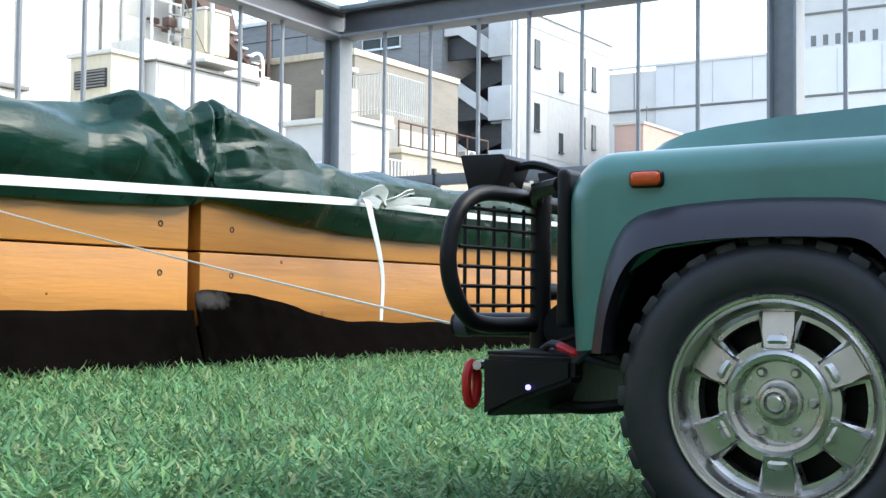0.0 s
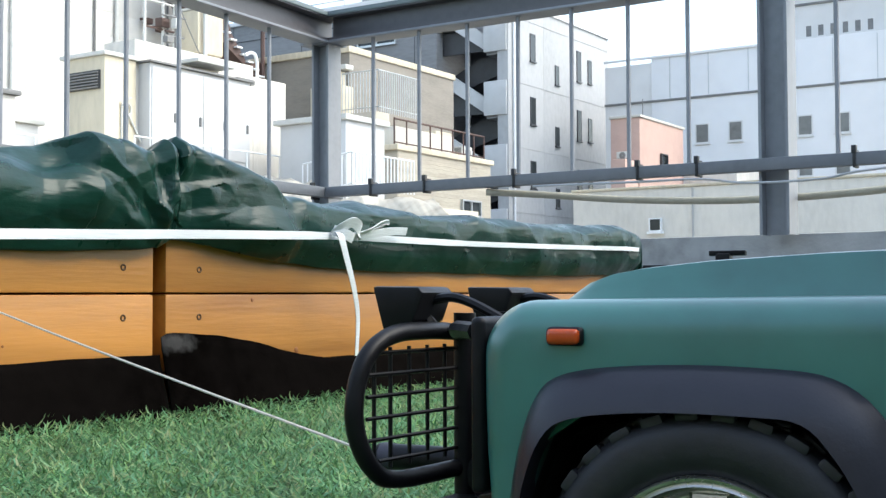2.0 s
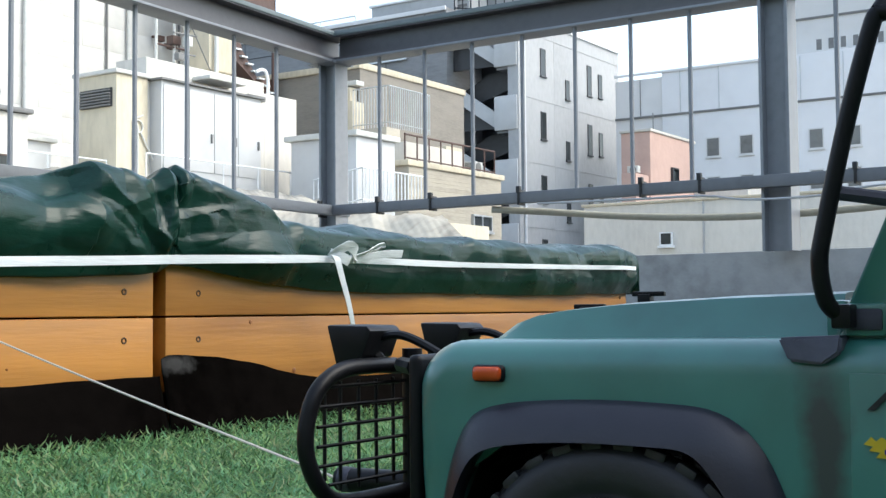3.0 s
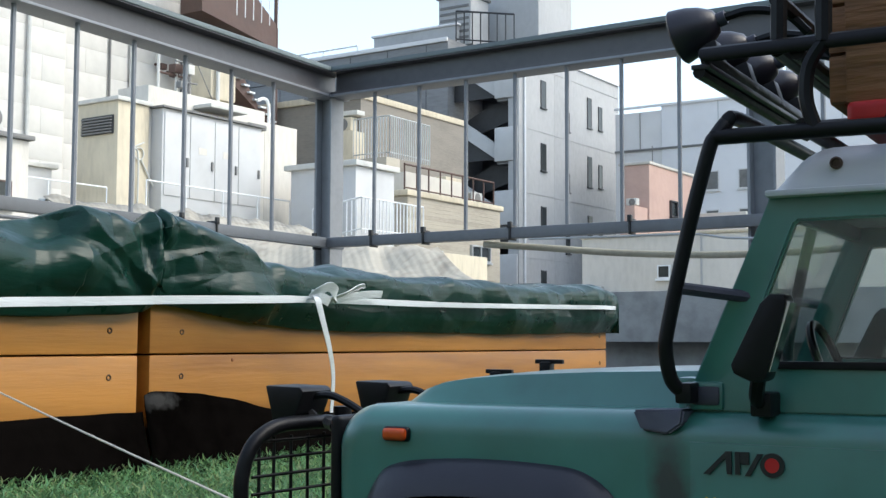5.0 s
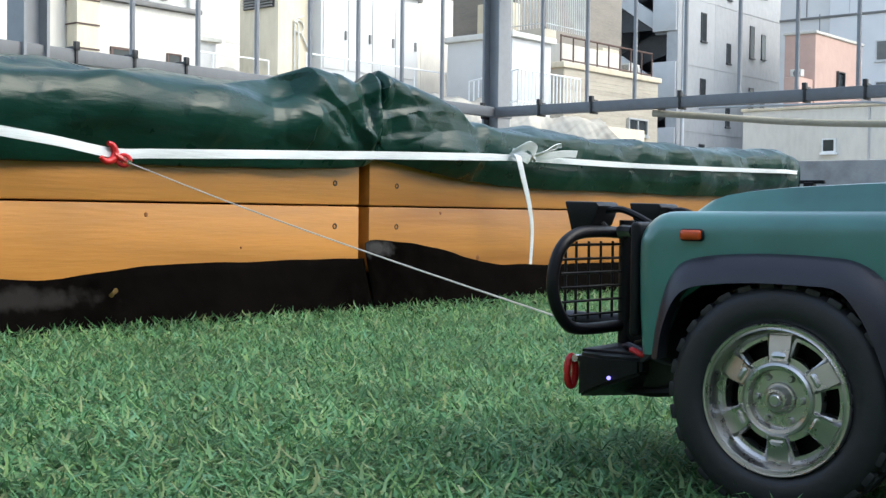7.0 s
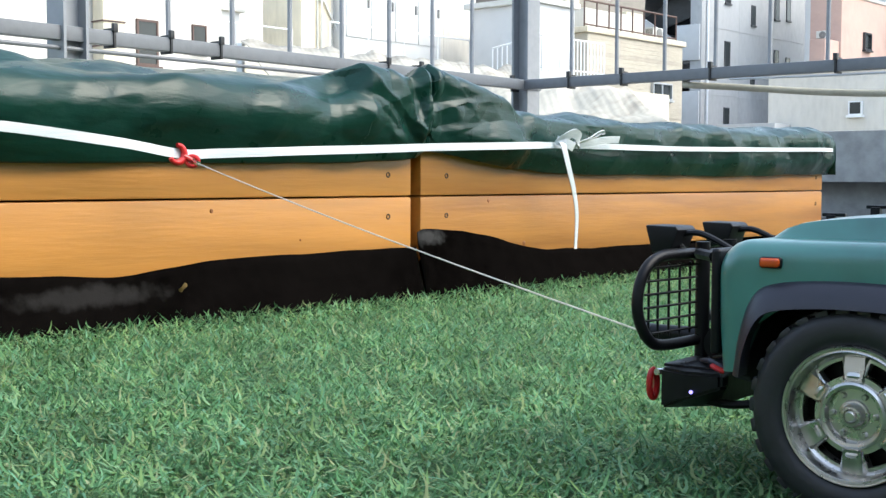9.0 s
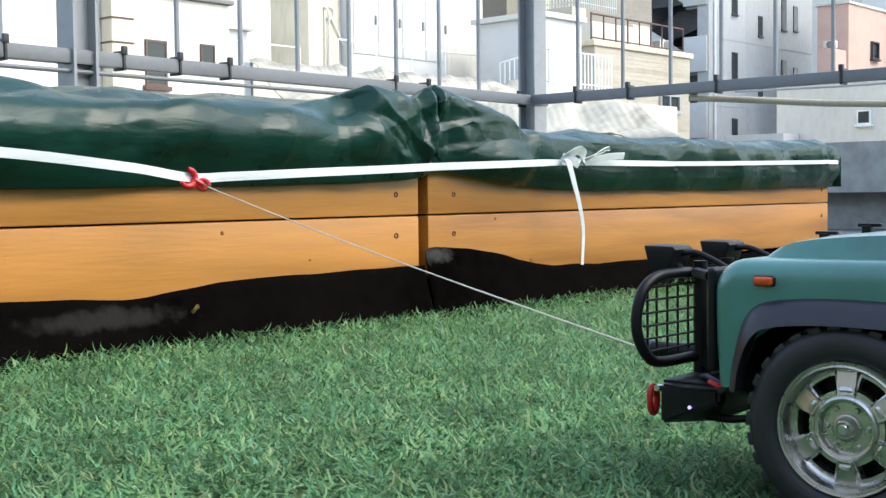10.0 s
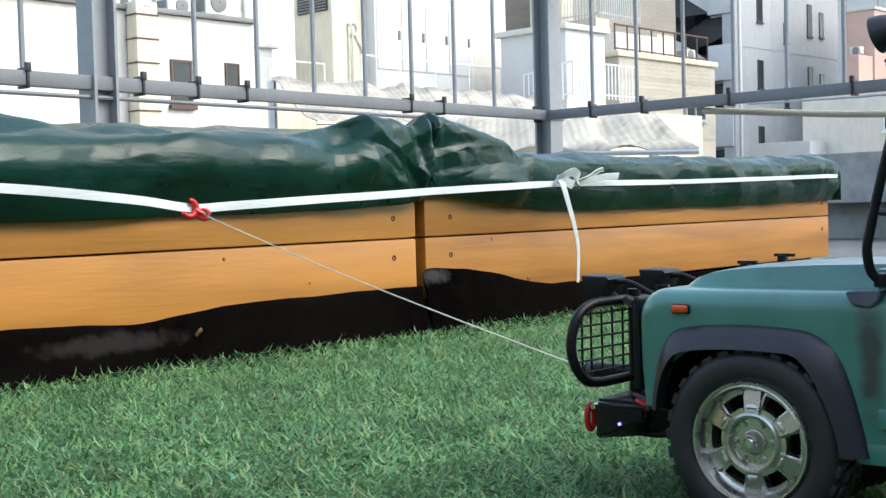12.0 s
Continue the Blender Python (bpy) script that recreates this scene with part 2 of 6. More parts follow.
def again(ob, parent, x=0.0, y=0.0, z=0.0, m=None):
    """The same mesh once more, as an object of its own, under parent."""
    o = new(ob.name.split(".")[0], ob.data)
    o.parent = parent
    o.matrix_basis = m if m else Matrix.Translation((x, y, z))
    if "label" in ob:
        o["label"] = ob["label"]
    return o


def thing(name, label, category, at=(0, 0, 0), rz=0.0, group="", kind=""):
    ob = new(name)
    ob.empty_display_size = 0.05
    ob.matrix_basis = pose(*at, 0, 0, rz)
    return tagged(ob, label, category, group, kind)


def box(lo, hi, bev=0.0, bm=None, seg=2):
    bm = bm or bmesh.new()
    got = bmesh.ops.create_cube(bm, size=1.0)["verts"]
    for v in got:
        v.co = Vector([lo[i] + (v.co[i] + 0.5) * (hi[i] - lo[i]) for i in range(3)])
    if bev:
        es = list({e for v in got for e in v.link_edges})
        bmesh.ops.bevel(bm, geom=es, offset=bev, segments=seg, affect="EDGES", profile=0.6)
    return bm


def smooth_path(pts, n=6):
    """Catmull-Rom through the points."""
    p = [Vector(q) for q in pts]
    p = [p[0] * 2 - p[1]] + p + [p[-1] * 2 - p[-2]]
    out = []
    for i in range(1, len(p) - 2):
        for j in range(n):
            t = j / n
            a, b, c, d = p[i - 1], p[i], p[i + 1], p[i + 2]
            out.append(0.5 * (2 * b + (c - a) * t + (2 * a - 5 * b + 4 * c - d) * t * t + (3 * b - a - 3 * c + d) * t ** 3))
    return out + [p[-2]]


def tube(pts, r, seg=8, bm=None, closed=False):
    bm = bm or bmesh.new()
    p = [Vector(q) for q in pts]
    n = len(p)
    rings, up = [], None
    for i in range(n):
        a = p[i - 1] if i or closed else p[i]
        b = p[(i + 1) % n] if i < n - 1 or closed else p[i]
        d = (b - a).normalized()
        if up is None:
            up = d.orthogonal().normalized()
        up = (up - d * up.dot(d)).normalized()
        side = d.cross(up)
        rad = r[i] if isinstance(r, (list, tuple)) else r
        rings.append([bm.verts.new(p[i] + rad * (up * math.cos(a2) + side * math.sin(a2))) for a2 in [2 * math.pi * k / seg for k in range(seg)]])
    for i in range(n if closed else n - 1):
        u, v = rings[i], rings[(i + 1) % n]
        for k in range(seg):
            bm.faces.new((u[k], u[(k + 1) % seg], v[(k + 1) % seg], v[k]))
    if not closed:
        bm.faces.new(rings[0][::-1])
        bm.faces.new(rings[-1])
    return bm


def prism(poly, axis, a, b, bm=None, bev=0.0):
    """A polygon of two coordinates, drawn out along the third axis from a to b."""
    bm = bm or bmesh.new()
    put = {"x": lambda u, v, w: (w, u, v), "y": lambda u, v, w: (u, w, v), "z": lambda u, v, w: (u, v, w)}[axis]
    lo = [bm.verts.new(put(u, v, a)) for u, v in poly]
    hi = [bm.verts.new(put(u, v, b)) for u, v in poly]
    n = len(poly)
    fs = [bm.faces.new(lo), bm.faces.new(hi[::-1])]
    fs += [bm.faces.new((lo[i], hi[i], hi[(i + 1) % n], lo[(i + 1) % n])) for i in range(n)]
    if bev:
        es = list({e for f in fs for e in f.edges})
        bmesh.ops.bevel(bm, geom=es, offset=bev, segments=2, affect="EDGES", profile=0.6)
    return bm


def lathe(profile, seg=32, axis="y", at=(0, 0, 0), bm=None, closed=False):
    """A profile of (radius, height) turned about an axis."""
    bm = bm or bmesh.new()
    rings = []
    for r, h in profile:
        ring = []
        for k in range(seg):
            a = 2 * math.pi * k / seg
            c, s = r * math.cos(a), r * math.sin(a)
            co = {"y": (c, h, s), "z": (c, s, h), "x": (h, c, s)}[axis]
            ring.append(bm.verts.new(Vector(co) + Vector(at)))
        rings.append(ring)
    m = len(rings)
    for i in range(m if closed else m - 1):
        u, v = rings[i], rings[(i + 1) % m]
        for k in range(seg):
            bm.faces.new((u[k], u[(k + 1) % seg], v[(k + 1) % seg], v[k]))
    if not closed:
        bm.faces.new(rings[0][::-1])
        bm.faces.new(rings[-1])
    return bm


def rod(a, b, r, seg=8, bm=None):
    return tube([a, b], r, seg, bm)


def ribbon(pts, wide, thick, up=(0, 0, 1), bm=None):
    """A flat band along the points; wide may change from point to point."""
    bm = bm or bmesh.new()
    p = [Vector(q) for q in pts]
    rings = []
    for i in range(len(p)):
        d = (p[min(i + 1, len(p) - 1)] - p[max(i - 1, 0)]).normalized()
        u0 = Vector(up[i] if isinstance(up[0], (tuple, list, Vector)) else up)
        u = (u0 - d * u0.dot(d)).normalized()
        s = d.cross(u)
        w = wide[i] if isinstance(wide, (list, tuple)) else wide
        rings.append([bm.verts.new(p[i] + u * w / 2 * a + s * thick / 2 * c) for a, c in ((-1, -1), (0, -1.6), (1, -1), (1, 1), (0, 1.6), (-1, 1))])
    for u, v in zip(rings, rings[1:]):
        for k in range(6):
            bm.faces.new((u[k], u[(k + 1) % 6], v[(k + 1) % 6], v[k]))
    bm.faces.new(rings[0][::-1])
    bm.faces.new(rings[-1])
    return bm


def lerp_table(table, y):
    return float(np.interp(y, [a for a, _ in table], [b for _, b in table]))


def i_beam(a, b, depth, width, flange=0.012, web=0.009, across=(0, 0, 1)):
    """A rolled I section from a to b; its web stands along across."""
    bm = bmesh.new()
    a, b, up = Vector(a), Vector(b), Vector(across)
    d = (b - a).normalized()
    side = d.cross(up)
    h, w, f, t = depth / 2, width / 2, flange, web / 2
    prof = [(-w, -h), (w, -h), (w, -h + f), (t, -h + f), (t, h - f), (w, h - f), (w, h), (-w, h), (-w, h - f), (-t, h - f), (-t, -h + f), (-w, -h + f)]
    rings = [[bm.verts.new(c + side * u + up * v) for u, v in prof] for c in (a, b)]
    for k in range(12):
        bm.faces.new((rings[0][k], rings[0][(k + 1) % 12], rings[1][(k + 1) % 12], rings[1][k]))
    bm.faces.new(rings[0][::-1])
    bm.faces.new(rings[1])
    return bm


# ---- the roof terrace: floor, parapets ----
tagged(part("ground", box((-400, -400, -16.2), (400, 600, -16.0)), GROUND), "dark street level far below the roof", "ground", kind="structure")
tagged(part("floor", box((-4.75, -6, -0.30), (6, 5.62, -0.024)), TURF_BASE), "green turf backing laid on the roof", "floor", kind="structure")

tagged(part("floor_strip", box((-4.6, 3.05, -0.023), (3.4, 5.46, -0.006)), GUTTER), "dull grey screed strip along the parapet", "floor", kind="structure")


def parapet(name, lo, hi, cap_lo, cap_hi):
    p = tagged(part(name, box(lo, hi, 0.006), CONCRETE), "weathered grey concrete parapet with a heavy coping", "parapet", kind="structure")
    part("coping", box(cap_lo, cap_hi, 0.008), CONCRETE, p)
    return p


parapet("wall_north", (-4.75, 5.46, -0.3), (6, 5.6, 0.165), (-4.75, 5.30, 0.165), (6, 5.62, 0.40))
west_parapet = parapet("wall_west", (-4.75, -6, -0.3), (-4.6, 5.46, 0.165), (-4.78, -6, 0.165), (-4.44, 5.298, 0.40))
# unseen walls south and east, added to block sky light and reflections
tagged(part("unseen_wall_south", box((-4.75, -4.2, -0.3), (3.6, -4.0, 2.9), 0.006), CONCRETE), "unseen plain grey wall added behind the lawn", "wall", kind="structure")
tagged(part("unseen_wall_east", box((3.4, -4.0, -0.3), (3.6, 5.3, 2.9), 0.006), CONCRETE), "unseen plain grey wall added beside the lawn", "wall", kind="structure")

# ---- steel fence: posts, top beam, bottom rail, bars ----
def fence(name, label, along, fixed, first, last, posts, bars, rail_at, bar_at):
    f = thing(name, label, "fence", group="terrace fence")

    def at(u, v, z):
        return (u, v, z) if along == "x" else (v, u, z)
    for u in posts:
        w = 0.125 if along == "x" else 0.104
        v = fixed if along == "x" else fixed + 0.04
        part("post", i_beam(at(u, v, 0.39), at(u, v, 1.461), w, w - 0.007, across=(1, 0, 0) if along == "x" else (0, 1, 0)), STEEL_PAINT, f)
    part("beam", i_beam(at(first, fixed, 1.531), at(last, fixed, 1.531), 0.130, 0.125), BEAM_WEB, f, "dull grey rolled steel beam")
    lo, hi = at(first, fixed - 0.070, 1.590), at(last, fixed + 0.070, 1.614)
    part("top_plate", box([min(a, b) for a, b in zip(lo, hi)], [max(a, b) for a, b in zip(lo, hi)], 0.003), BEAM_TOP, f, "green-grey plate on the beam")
    lo, hi = at(first, fixed - 0.066, 1.4535), at(last, fixed + 0.066, 1.4655)
    part("bottom_plate", box([min(a, b) for a, b in zip(lo, hi)], [max(a, b) for a, b in zip(lo, hi)], 0.002), STEEL_PAINT, f)
    lo, hi = at(first, rail_at - 0.025, 0.651), at(last, rail_at + 0.025, 0.703)
    part("rail", box([min(a, b) for a, b in zip(lo, hi)], [max(a, b) for a, b in zip(lo, hi)], 0.006), STEEL_DARK, f)
    for u in bars:
        part("bar", rod(at(u, bar_at, 0.700), at(u, bar_at, 1.466), 0.0105, 8), STEEL_PAINT, f)
    return f


bars_north = [-3.965 + 0.279 * i for i in range(7)] + [-1.66 + 0.279 * i for i in range(8)]
bars_west = [4.68 - 0.327 * i for i in range(7)] + [1.96 - 0.327 * i for i in range(8)]
north = fence("steel_fence", "grey painted steel fence with thin upright bars", "x", 5.18, -4.24, 3.2, (-1.915, 0.42, 2.76), bars_north, 5.1, 5.15)
west = fence("steel_fence", "grey painted steel fence with thin upright bars beside the box", "y", -4.3, -4.0, 5.24, (2.25, -0.3, -2.85), bars_west, -4.25, -4.285)
# the west side stands four degrees off square
SKEW = Matrix.Translation((-4.3, 5.18, 0)) @ Matrix.Rotation(radians(4), 4, "Z") @ Matrix.Translation((4.3, -5.18, 0))
west.matrix_basis = west_parapet.matrix_basis = SKEW
part("post", i_beam((-4.29, 5.18, 0.0), (-4.29, 5.18, 1.461), 0.110, 0.105, across=(1, 0, 0)), STEEL_PAINT, north, "corner post of rolled steel")
part("plate", box((-4.40, 5.095, 1.452), (-4.22, 5.265, 1.463)), STEEL_PAINT, north)
part("lower_pipe", rod((-4.235, 0.5, 0.625), (-4.235, 4.2, 0.625), 0.008, 8), STEEL_DARK, west, "thin pipe hung under the rail")


def cable_tie(at, along):
    """A black tie round the rail with its tail standing up."""
    x, y, z = at
    d = (1, 0) if along == "x" else (0, 1)
    bm = bmesh.new()
    w, t = 0.0055, 0.031
    lo = (x - w * d[0] - t * d[1], y - w * d[1] - t * d[0], z - 0.036)
    hi = (x + w * d[0] + t * d[1], y + w * d[1] + t * d[0], z + 0.036)
    box(lo, hi, 0.002, bm)
    o = -1 if along == "x" else 1
    box((x - 0.010 * d[0] + (0.02 if o > 0 else 0) * d[1], y - 0.010 * d[1] - 0.034 * d[0], z + 0.02), (x + 0.010 * d[0] + 0.036 * d[1], y + 0.010 * d[1] - 0.012 * d[0], z + 0.052), 0.003, bm)
    tie = part("cable_tie", bm, TIE)
    if along == "y":
        tie.matrix_basis = SKEW
    tagged(tie, "black cable tie fastened round the fence rail", "cable tie", group="ties on the rail")


for x in (-4.30, -3.93, -3.61, -3.115, -2.50, -2.23, -1.58):
    cable_tie((x, 5.1, 0.678), "x")
for y in (2.42, 2.68, 2.93, 3.95, 4.19, 1.94, 0.9):
    cable_tie((-4.25, y, 0.678), "y")

tagged(part("hose", tube(smooth_path([(-3.28, 5.11, 0.632), (-3.0, 5.2, 0.61), (-2.62, 5.27, 0.575), (-2.12, 5.27, 0.550), (-1.6, 5.27, 0.56), (-0.9, 5.2, 0.60), (0.2, 5.11, 0.632)], 5), 0.0165, 10), HOSE), "sagging beige plastic hose tied under the fence rail", "hose")
tagged(part("cable", tube(smooth_path([(-3.0, 5.05, 0.64), (-2.5, 5.05, 0.632), (-2.2, 5.05, 0.628), (-2.0, 5.03, 0.60), (-1.7, 5.03, 0.60), (-1.3, 5.05, 0.635), (0.5, 5.05, 0.64)], 5), 0.005, 6), ALU), "thin grey cable strung along the fence rail", "cable")

# ---- the two planked boxes ----
def plank_box(y0, y1, label):
    b = thing("planter_box", label, "planter", (0, 0, 0), group="planked boxes")
    for z0, z1 in ((0.045, 0.1480), (0.1502, 0.238)):
        part("plank", box((-1.582, y0, z0), (-1.55, y1, z1), 0.0038), WOOD, b)
        part("plank", box((-2.75, y0, z0), (-2.72, y1, z1), 0.0022), WOOD, b)
        for ye in (y0 + 0.002, y1 - 0.032):
            part("end_plank", box((-2.719, ye, z0 + 0.0005), (-1.583, ye + 0.03, z1 - 0.0005), 0.003), WOOD if ye > 2 else END_GRAIN, b)
    part("corner_post", box((-1.64, y0 + 0.033, 0.0), (-1.583, y0 + 0.09, 0.235), 0.003), END_GRAIN, b)
    part("corner_post", box((-1.64, y1 - 0.09, 0.0), (-1.583, y1 - 0.033, 0.235), 0.003), END_GRAIN, b)
    part("filling", box((-2.715, y0 + 0.035, -0.02), (-1.645, y1 - 0.035, 0.20)), BLACK_SHEET, b)
    return b


def bolts(b, spots):
    ring = [(0.0044, -0.001), (0.0047, 0.0004), (0.0034, 0.0007), (0.0020, -0.0002), (0.0, -0.0014)]
    first = None
    for y, z in spots:
        if first is None:
            first = part("bolt", lathe([(r, h) for r, h in ring[:-1]] + [(0.0004, -0.0002)], 14, "x"), BOLT, b)
            first.matrix_basis = Matrix.Translation((-1.5498, y, z))
        else:
            again(first, b, -1.5498, y, z)


left_box = plank_box(-1.2, 1.326, "orange stained plank box under a green tarpaulin")
right_box = plank_box(1.348, 2.850, "orange stained plank box standing end to end with another")
bolts(left_box, [(1.273, 0.183), (1.273, 0.118), (0.2, 0.183), (0.2, 0.118)])
bolts(right_box, [(1.411, 0.182), (1.411, 0.117), (2.812, 0.182), (2.812, 0.117)])
for y, z, r in ((1.09, 0.088, 0.0022), (0.93, 0.133, 0.004), (1.62, 0.063, 0.006), (1.52, 0.14, 0.004)):
    part("knot", lathe([(r, -0.001), (r * 0.6, 0.0008), (0.0004, 0.0009)], 10, "x", (-1.5499, y, z)), END_GRAIN, left_box if y < 1.33 else right_box)

# black sheet that hangs over the foot of the boxes
EDGE_LEFT = [(-1.2, 0.060), (0.40, 0.062), (0.60, 0.062), (0.70, 0.058), (0.775, 0.0525), (0.81, 0.0535), (0.85, 0.059), (0.92, 0.066), (0.98, 0.068), (1.10, 0.068), (1.335, 0.069)]
EDGE_RIGHT = [(1.338, 0.092), (1.352, 0.097), (1.39, 0.095), (1.45, 0.090), (1.51, 0.081), (1.57, 0.068), (1.63, 0.056), (1.69, 0.050), (1.75, 0.049), (1.83, 0.046), (1.95, 0.047), (2.10, 0.043), (2.45, 0.040), (2.885, 0.040)]


def foot_sheet(table, y0, y1, label):
    bm = bmesh.new()
    n, rows = int((y1 - y0) / 0.012), 7
    grid = []
    for i in range(n + 1):
        y = y0 + (y1 - y0) * i / n
        top = lerp_table(table, y) + 0.0018 * noise.noise((y * 14, 0, 0))
        col = []
        for j in range(rows + 1):
            t = j / rows
            z = top * (1 - t) - 0.024 * t
            x = -1.547 + 0.026 * t ** 1.3 + 0.006 * t * noise.noise((y * 9, t * 3, 2)) + 0.0025 * noise.noise((y * 30, t * 5, 7))
            col.append(bm.verts.new((x, y, z)))
        grid.append(col)
    for i in range(n):
        for j in range(rows):
            bm.faces.new((grid[i][j], grid[i + 1][j], grid[i + 1][j + 1], grid[i][j + 1]))
    ob = tagged(part("foot_sheet", bm, BLACK_SHEET), label, "plastic sheet")
    s = ob.modifiers.new("thickness", "SOLIDIFY")
    s.thickness, s.offset = 0.002, 1
    return ob


foot_sheet(EDGE_LEFT, -1.2, 1.335, "dusty black plastic sheet along the foot of the box")
foot_sheet(EDGE_RIGHT, 1.338, 2.885, "wavy black plastic sheet along the foot of the far box")

leaf = bmesh.new()
rim = [leaf.verts.new((0.0012 * math.sin(3 * a), 0.0062 * math.cos(a), 0.0085 * math.sin(a) * (1.0 if math.sin(a) > 0 else 0.7))) for a in [2 * math.pi * i / 12 for i in range(12)]]
top, low = leaf.verts.new((0.0022, 0, 0.001)), leaf.verts.new((0.0004, 0, 0.001))
for k in range(12):
    leaf.faces.new((top, rim[k], rim[(k + 1) % 12])), leaf.faces.new((low, rim[(k + 1) % 12], rim[k]))
leaf = tagged(part("dry_leaf", leaf, DRY_LEAF), "small dry yellow-brown leaf stuck to the black sheet", "leaf")
leaf.matrix_basis = pose(-1.5275, 0.865, 0.034, 0, 35, 12)

# ---- green tarpaulin ----
HEM = [(-1.3, 0.190), (0.5, 0.195), (0.9, 0.196), (1.13, 0.200), (1.27, 0.206), (1.32, 0.210), (1.345, 0.221), (1.385, 0.219), (1.46, 0.210), (1.53, 0.202), (1.58, 0.196), (1.66, 0.188), (1.78, 0.185), (2.3, 0.183), (2.6, 0.187), (2.88, 0.191)]
TOP = [(-1.3, 0.345), (0.3, 0.337), (0.7, 0.334), (0.95, 0.333), (1.06, 0.334), (1.14, 0.335), (1.22, 0.336), (1.28, 0.339), (1.325, 0.337), (1.345, 0.333), (1.362, 0.338), (1.385, 0.340), (1.42, 0.336), (1.48, 0.327), (1.525, 0.318), (1.545, 0.309), (1.565, 0.300), (1.64, 0.299), (1.8, 0.297), (2.26, 0.295), (2.69, 0.295), (2.80, 0.301), (2.88, 0.294)]
FRONT = [(-1.3, 0.016), (0.7, 0.016), (1.1, 0.01), (1.25, 0.002), (1.335, 0), (1.352, -0.004), (1.4, 0.006), (1.507, 0.008), (1.593, 0.008), (1.831, 0.008), (2.694, 0.01), (2.899, 0.006)]


def chance(i, j, seed):
    return (math.sin(i * 127.1 + j * 311.7 + seed * 74.7) * 43758.5453) % 1.0


def facet(u, v, seed):
    """Flat triangles with sharp ridges: heights at the points of a jittered triangular net, straight between them."""
    k = (u + v) * 0.36602540
    i, j = math.floor(u + k), math.floor(v + k)
    a, b = u + k - i, v + k - j
    h0, h2 = chance(i, j, seed), chance(i + 1, j + 1, seed)
    if a > b:
        return h0 * (1 - a) + chance(i + 1, j, seed) * (a - b) + h2 * b - 0.5
    return h0 * (1 - b) + chance(i, j + 1, seed) * (b - a) + h2 * a - 0.5


def step(x):
    x = min(1.0, max(0.0, x))
    return x * x * (3 - 2 * x)


# folds of the gathered cloth: from (y, up the cloth) to (y, up the cloth), height, width below and above
FOLDS = [(1.205, 0.125, 1.320, 0.045, 0.012, 0.020, 0.045), (1.195, 0.072, 1.205, 0.135, 0.010, 0.030, 0.050), (1.318, 0.02, 1.325, 0.16, 0.010, 0.045, 0.014),
         (1.352, 0.064, 1.395, 0.080, 0.007, 0.016, 0.030), (1.352, 0.10, 1.365, 0.16, 0.008, 0.012, 0.040)]
# ledges of slack cloth: y, lower and upper line up the cloth, how far the cloth below stands out
LEDGES = [[(0.98, 0.106, 0.130, 0.0), (1.08, 0.098, 0.128, 0.009), (1.17, 0.084, 0.116, 0.016), (1.24, 0.052, 0.088, 0.018), (1.29, 0.026, 0.048, 0.013), (1.338, 0.004, 0.014, 0.0)],
          [(1.345, 0.010, 0.016, 0.0), (1.40, 0.024, 0.036, 0.009), (1.47, 0.042, 0.068, 0.014), (1.52, 0.048, 0.078, 0.014), (1.575, 0.044, 0.080, 0.010), (1.60, 0.040, 0.090, 0.0)]]


def ledge(table, y, s):
    if not table[0][0] < y < table[-1][0]:
        return 0.0
    low, up, out = (lerp_table([(r[0], r[c]) for r in table], y) for c in (1, 2, 3))
    return out * (min(1.0, max(0.0, (up - s) / (up - low))) - 0.35)


def tri(x):
    """A sharp zigzag between -1 and 1."""
    return 4 * abs((x % 1.0) - 0.5) - 1


def fold(y, s, ya, sa, yb, sb, high, below, above):
    """A sharp straight ridge that falls off to both sides and past its ends."""
    dy, ds = yb - ya, sb - sa
    t = ((y - ya) * dy + (s - sa) * ds) / (dy * dy + ds * ds)
    t = min(1.0, max(0.0, t))
    py, ps = y - ya - t * dy, s - sa - t * ds
    w = above if dy * ps - ds * py > 0 else below
    return 0.9 * high * max(0.0, 1 - math.hypot(py, ps) / (w + 0.008))


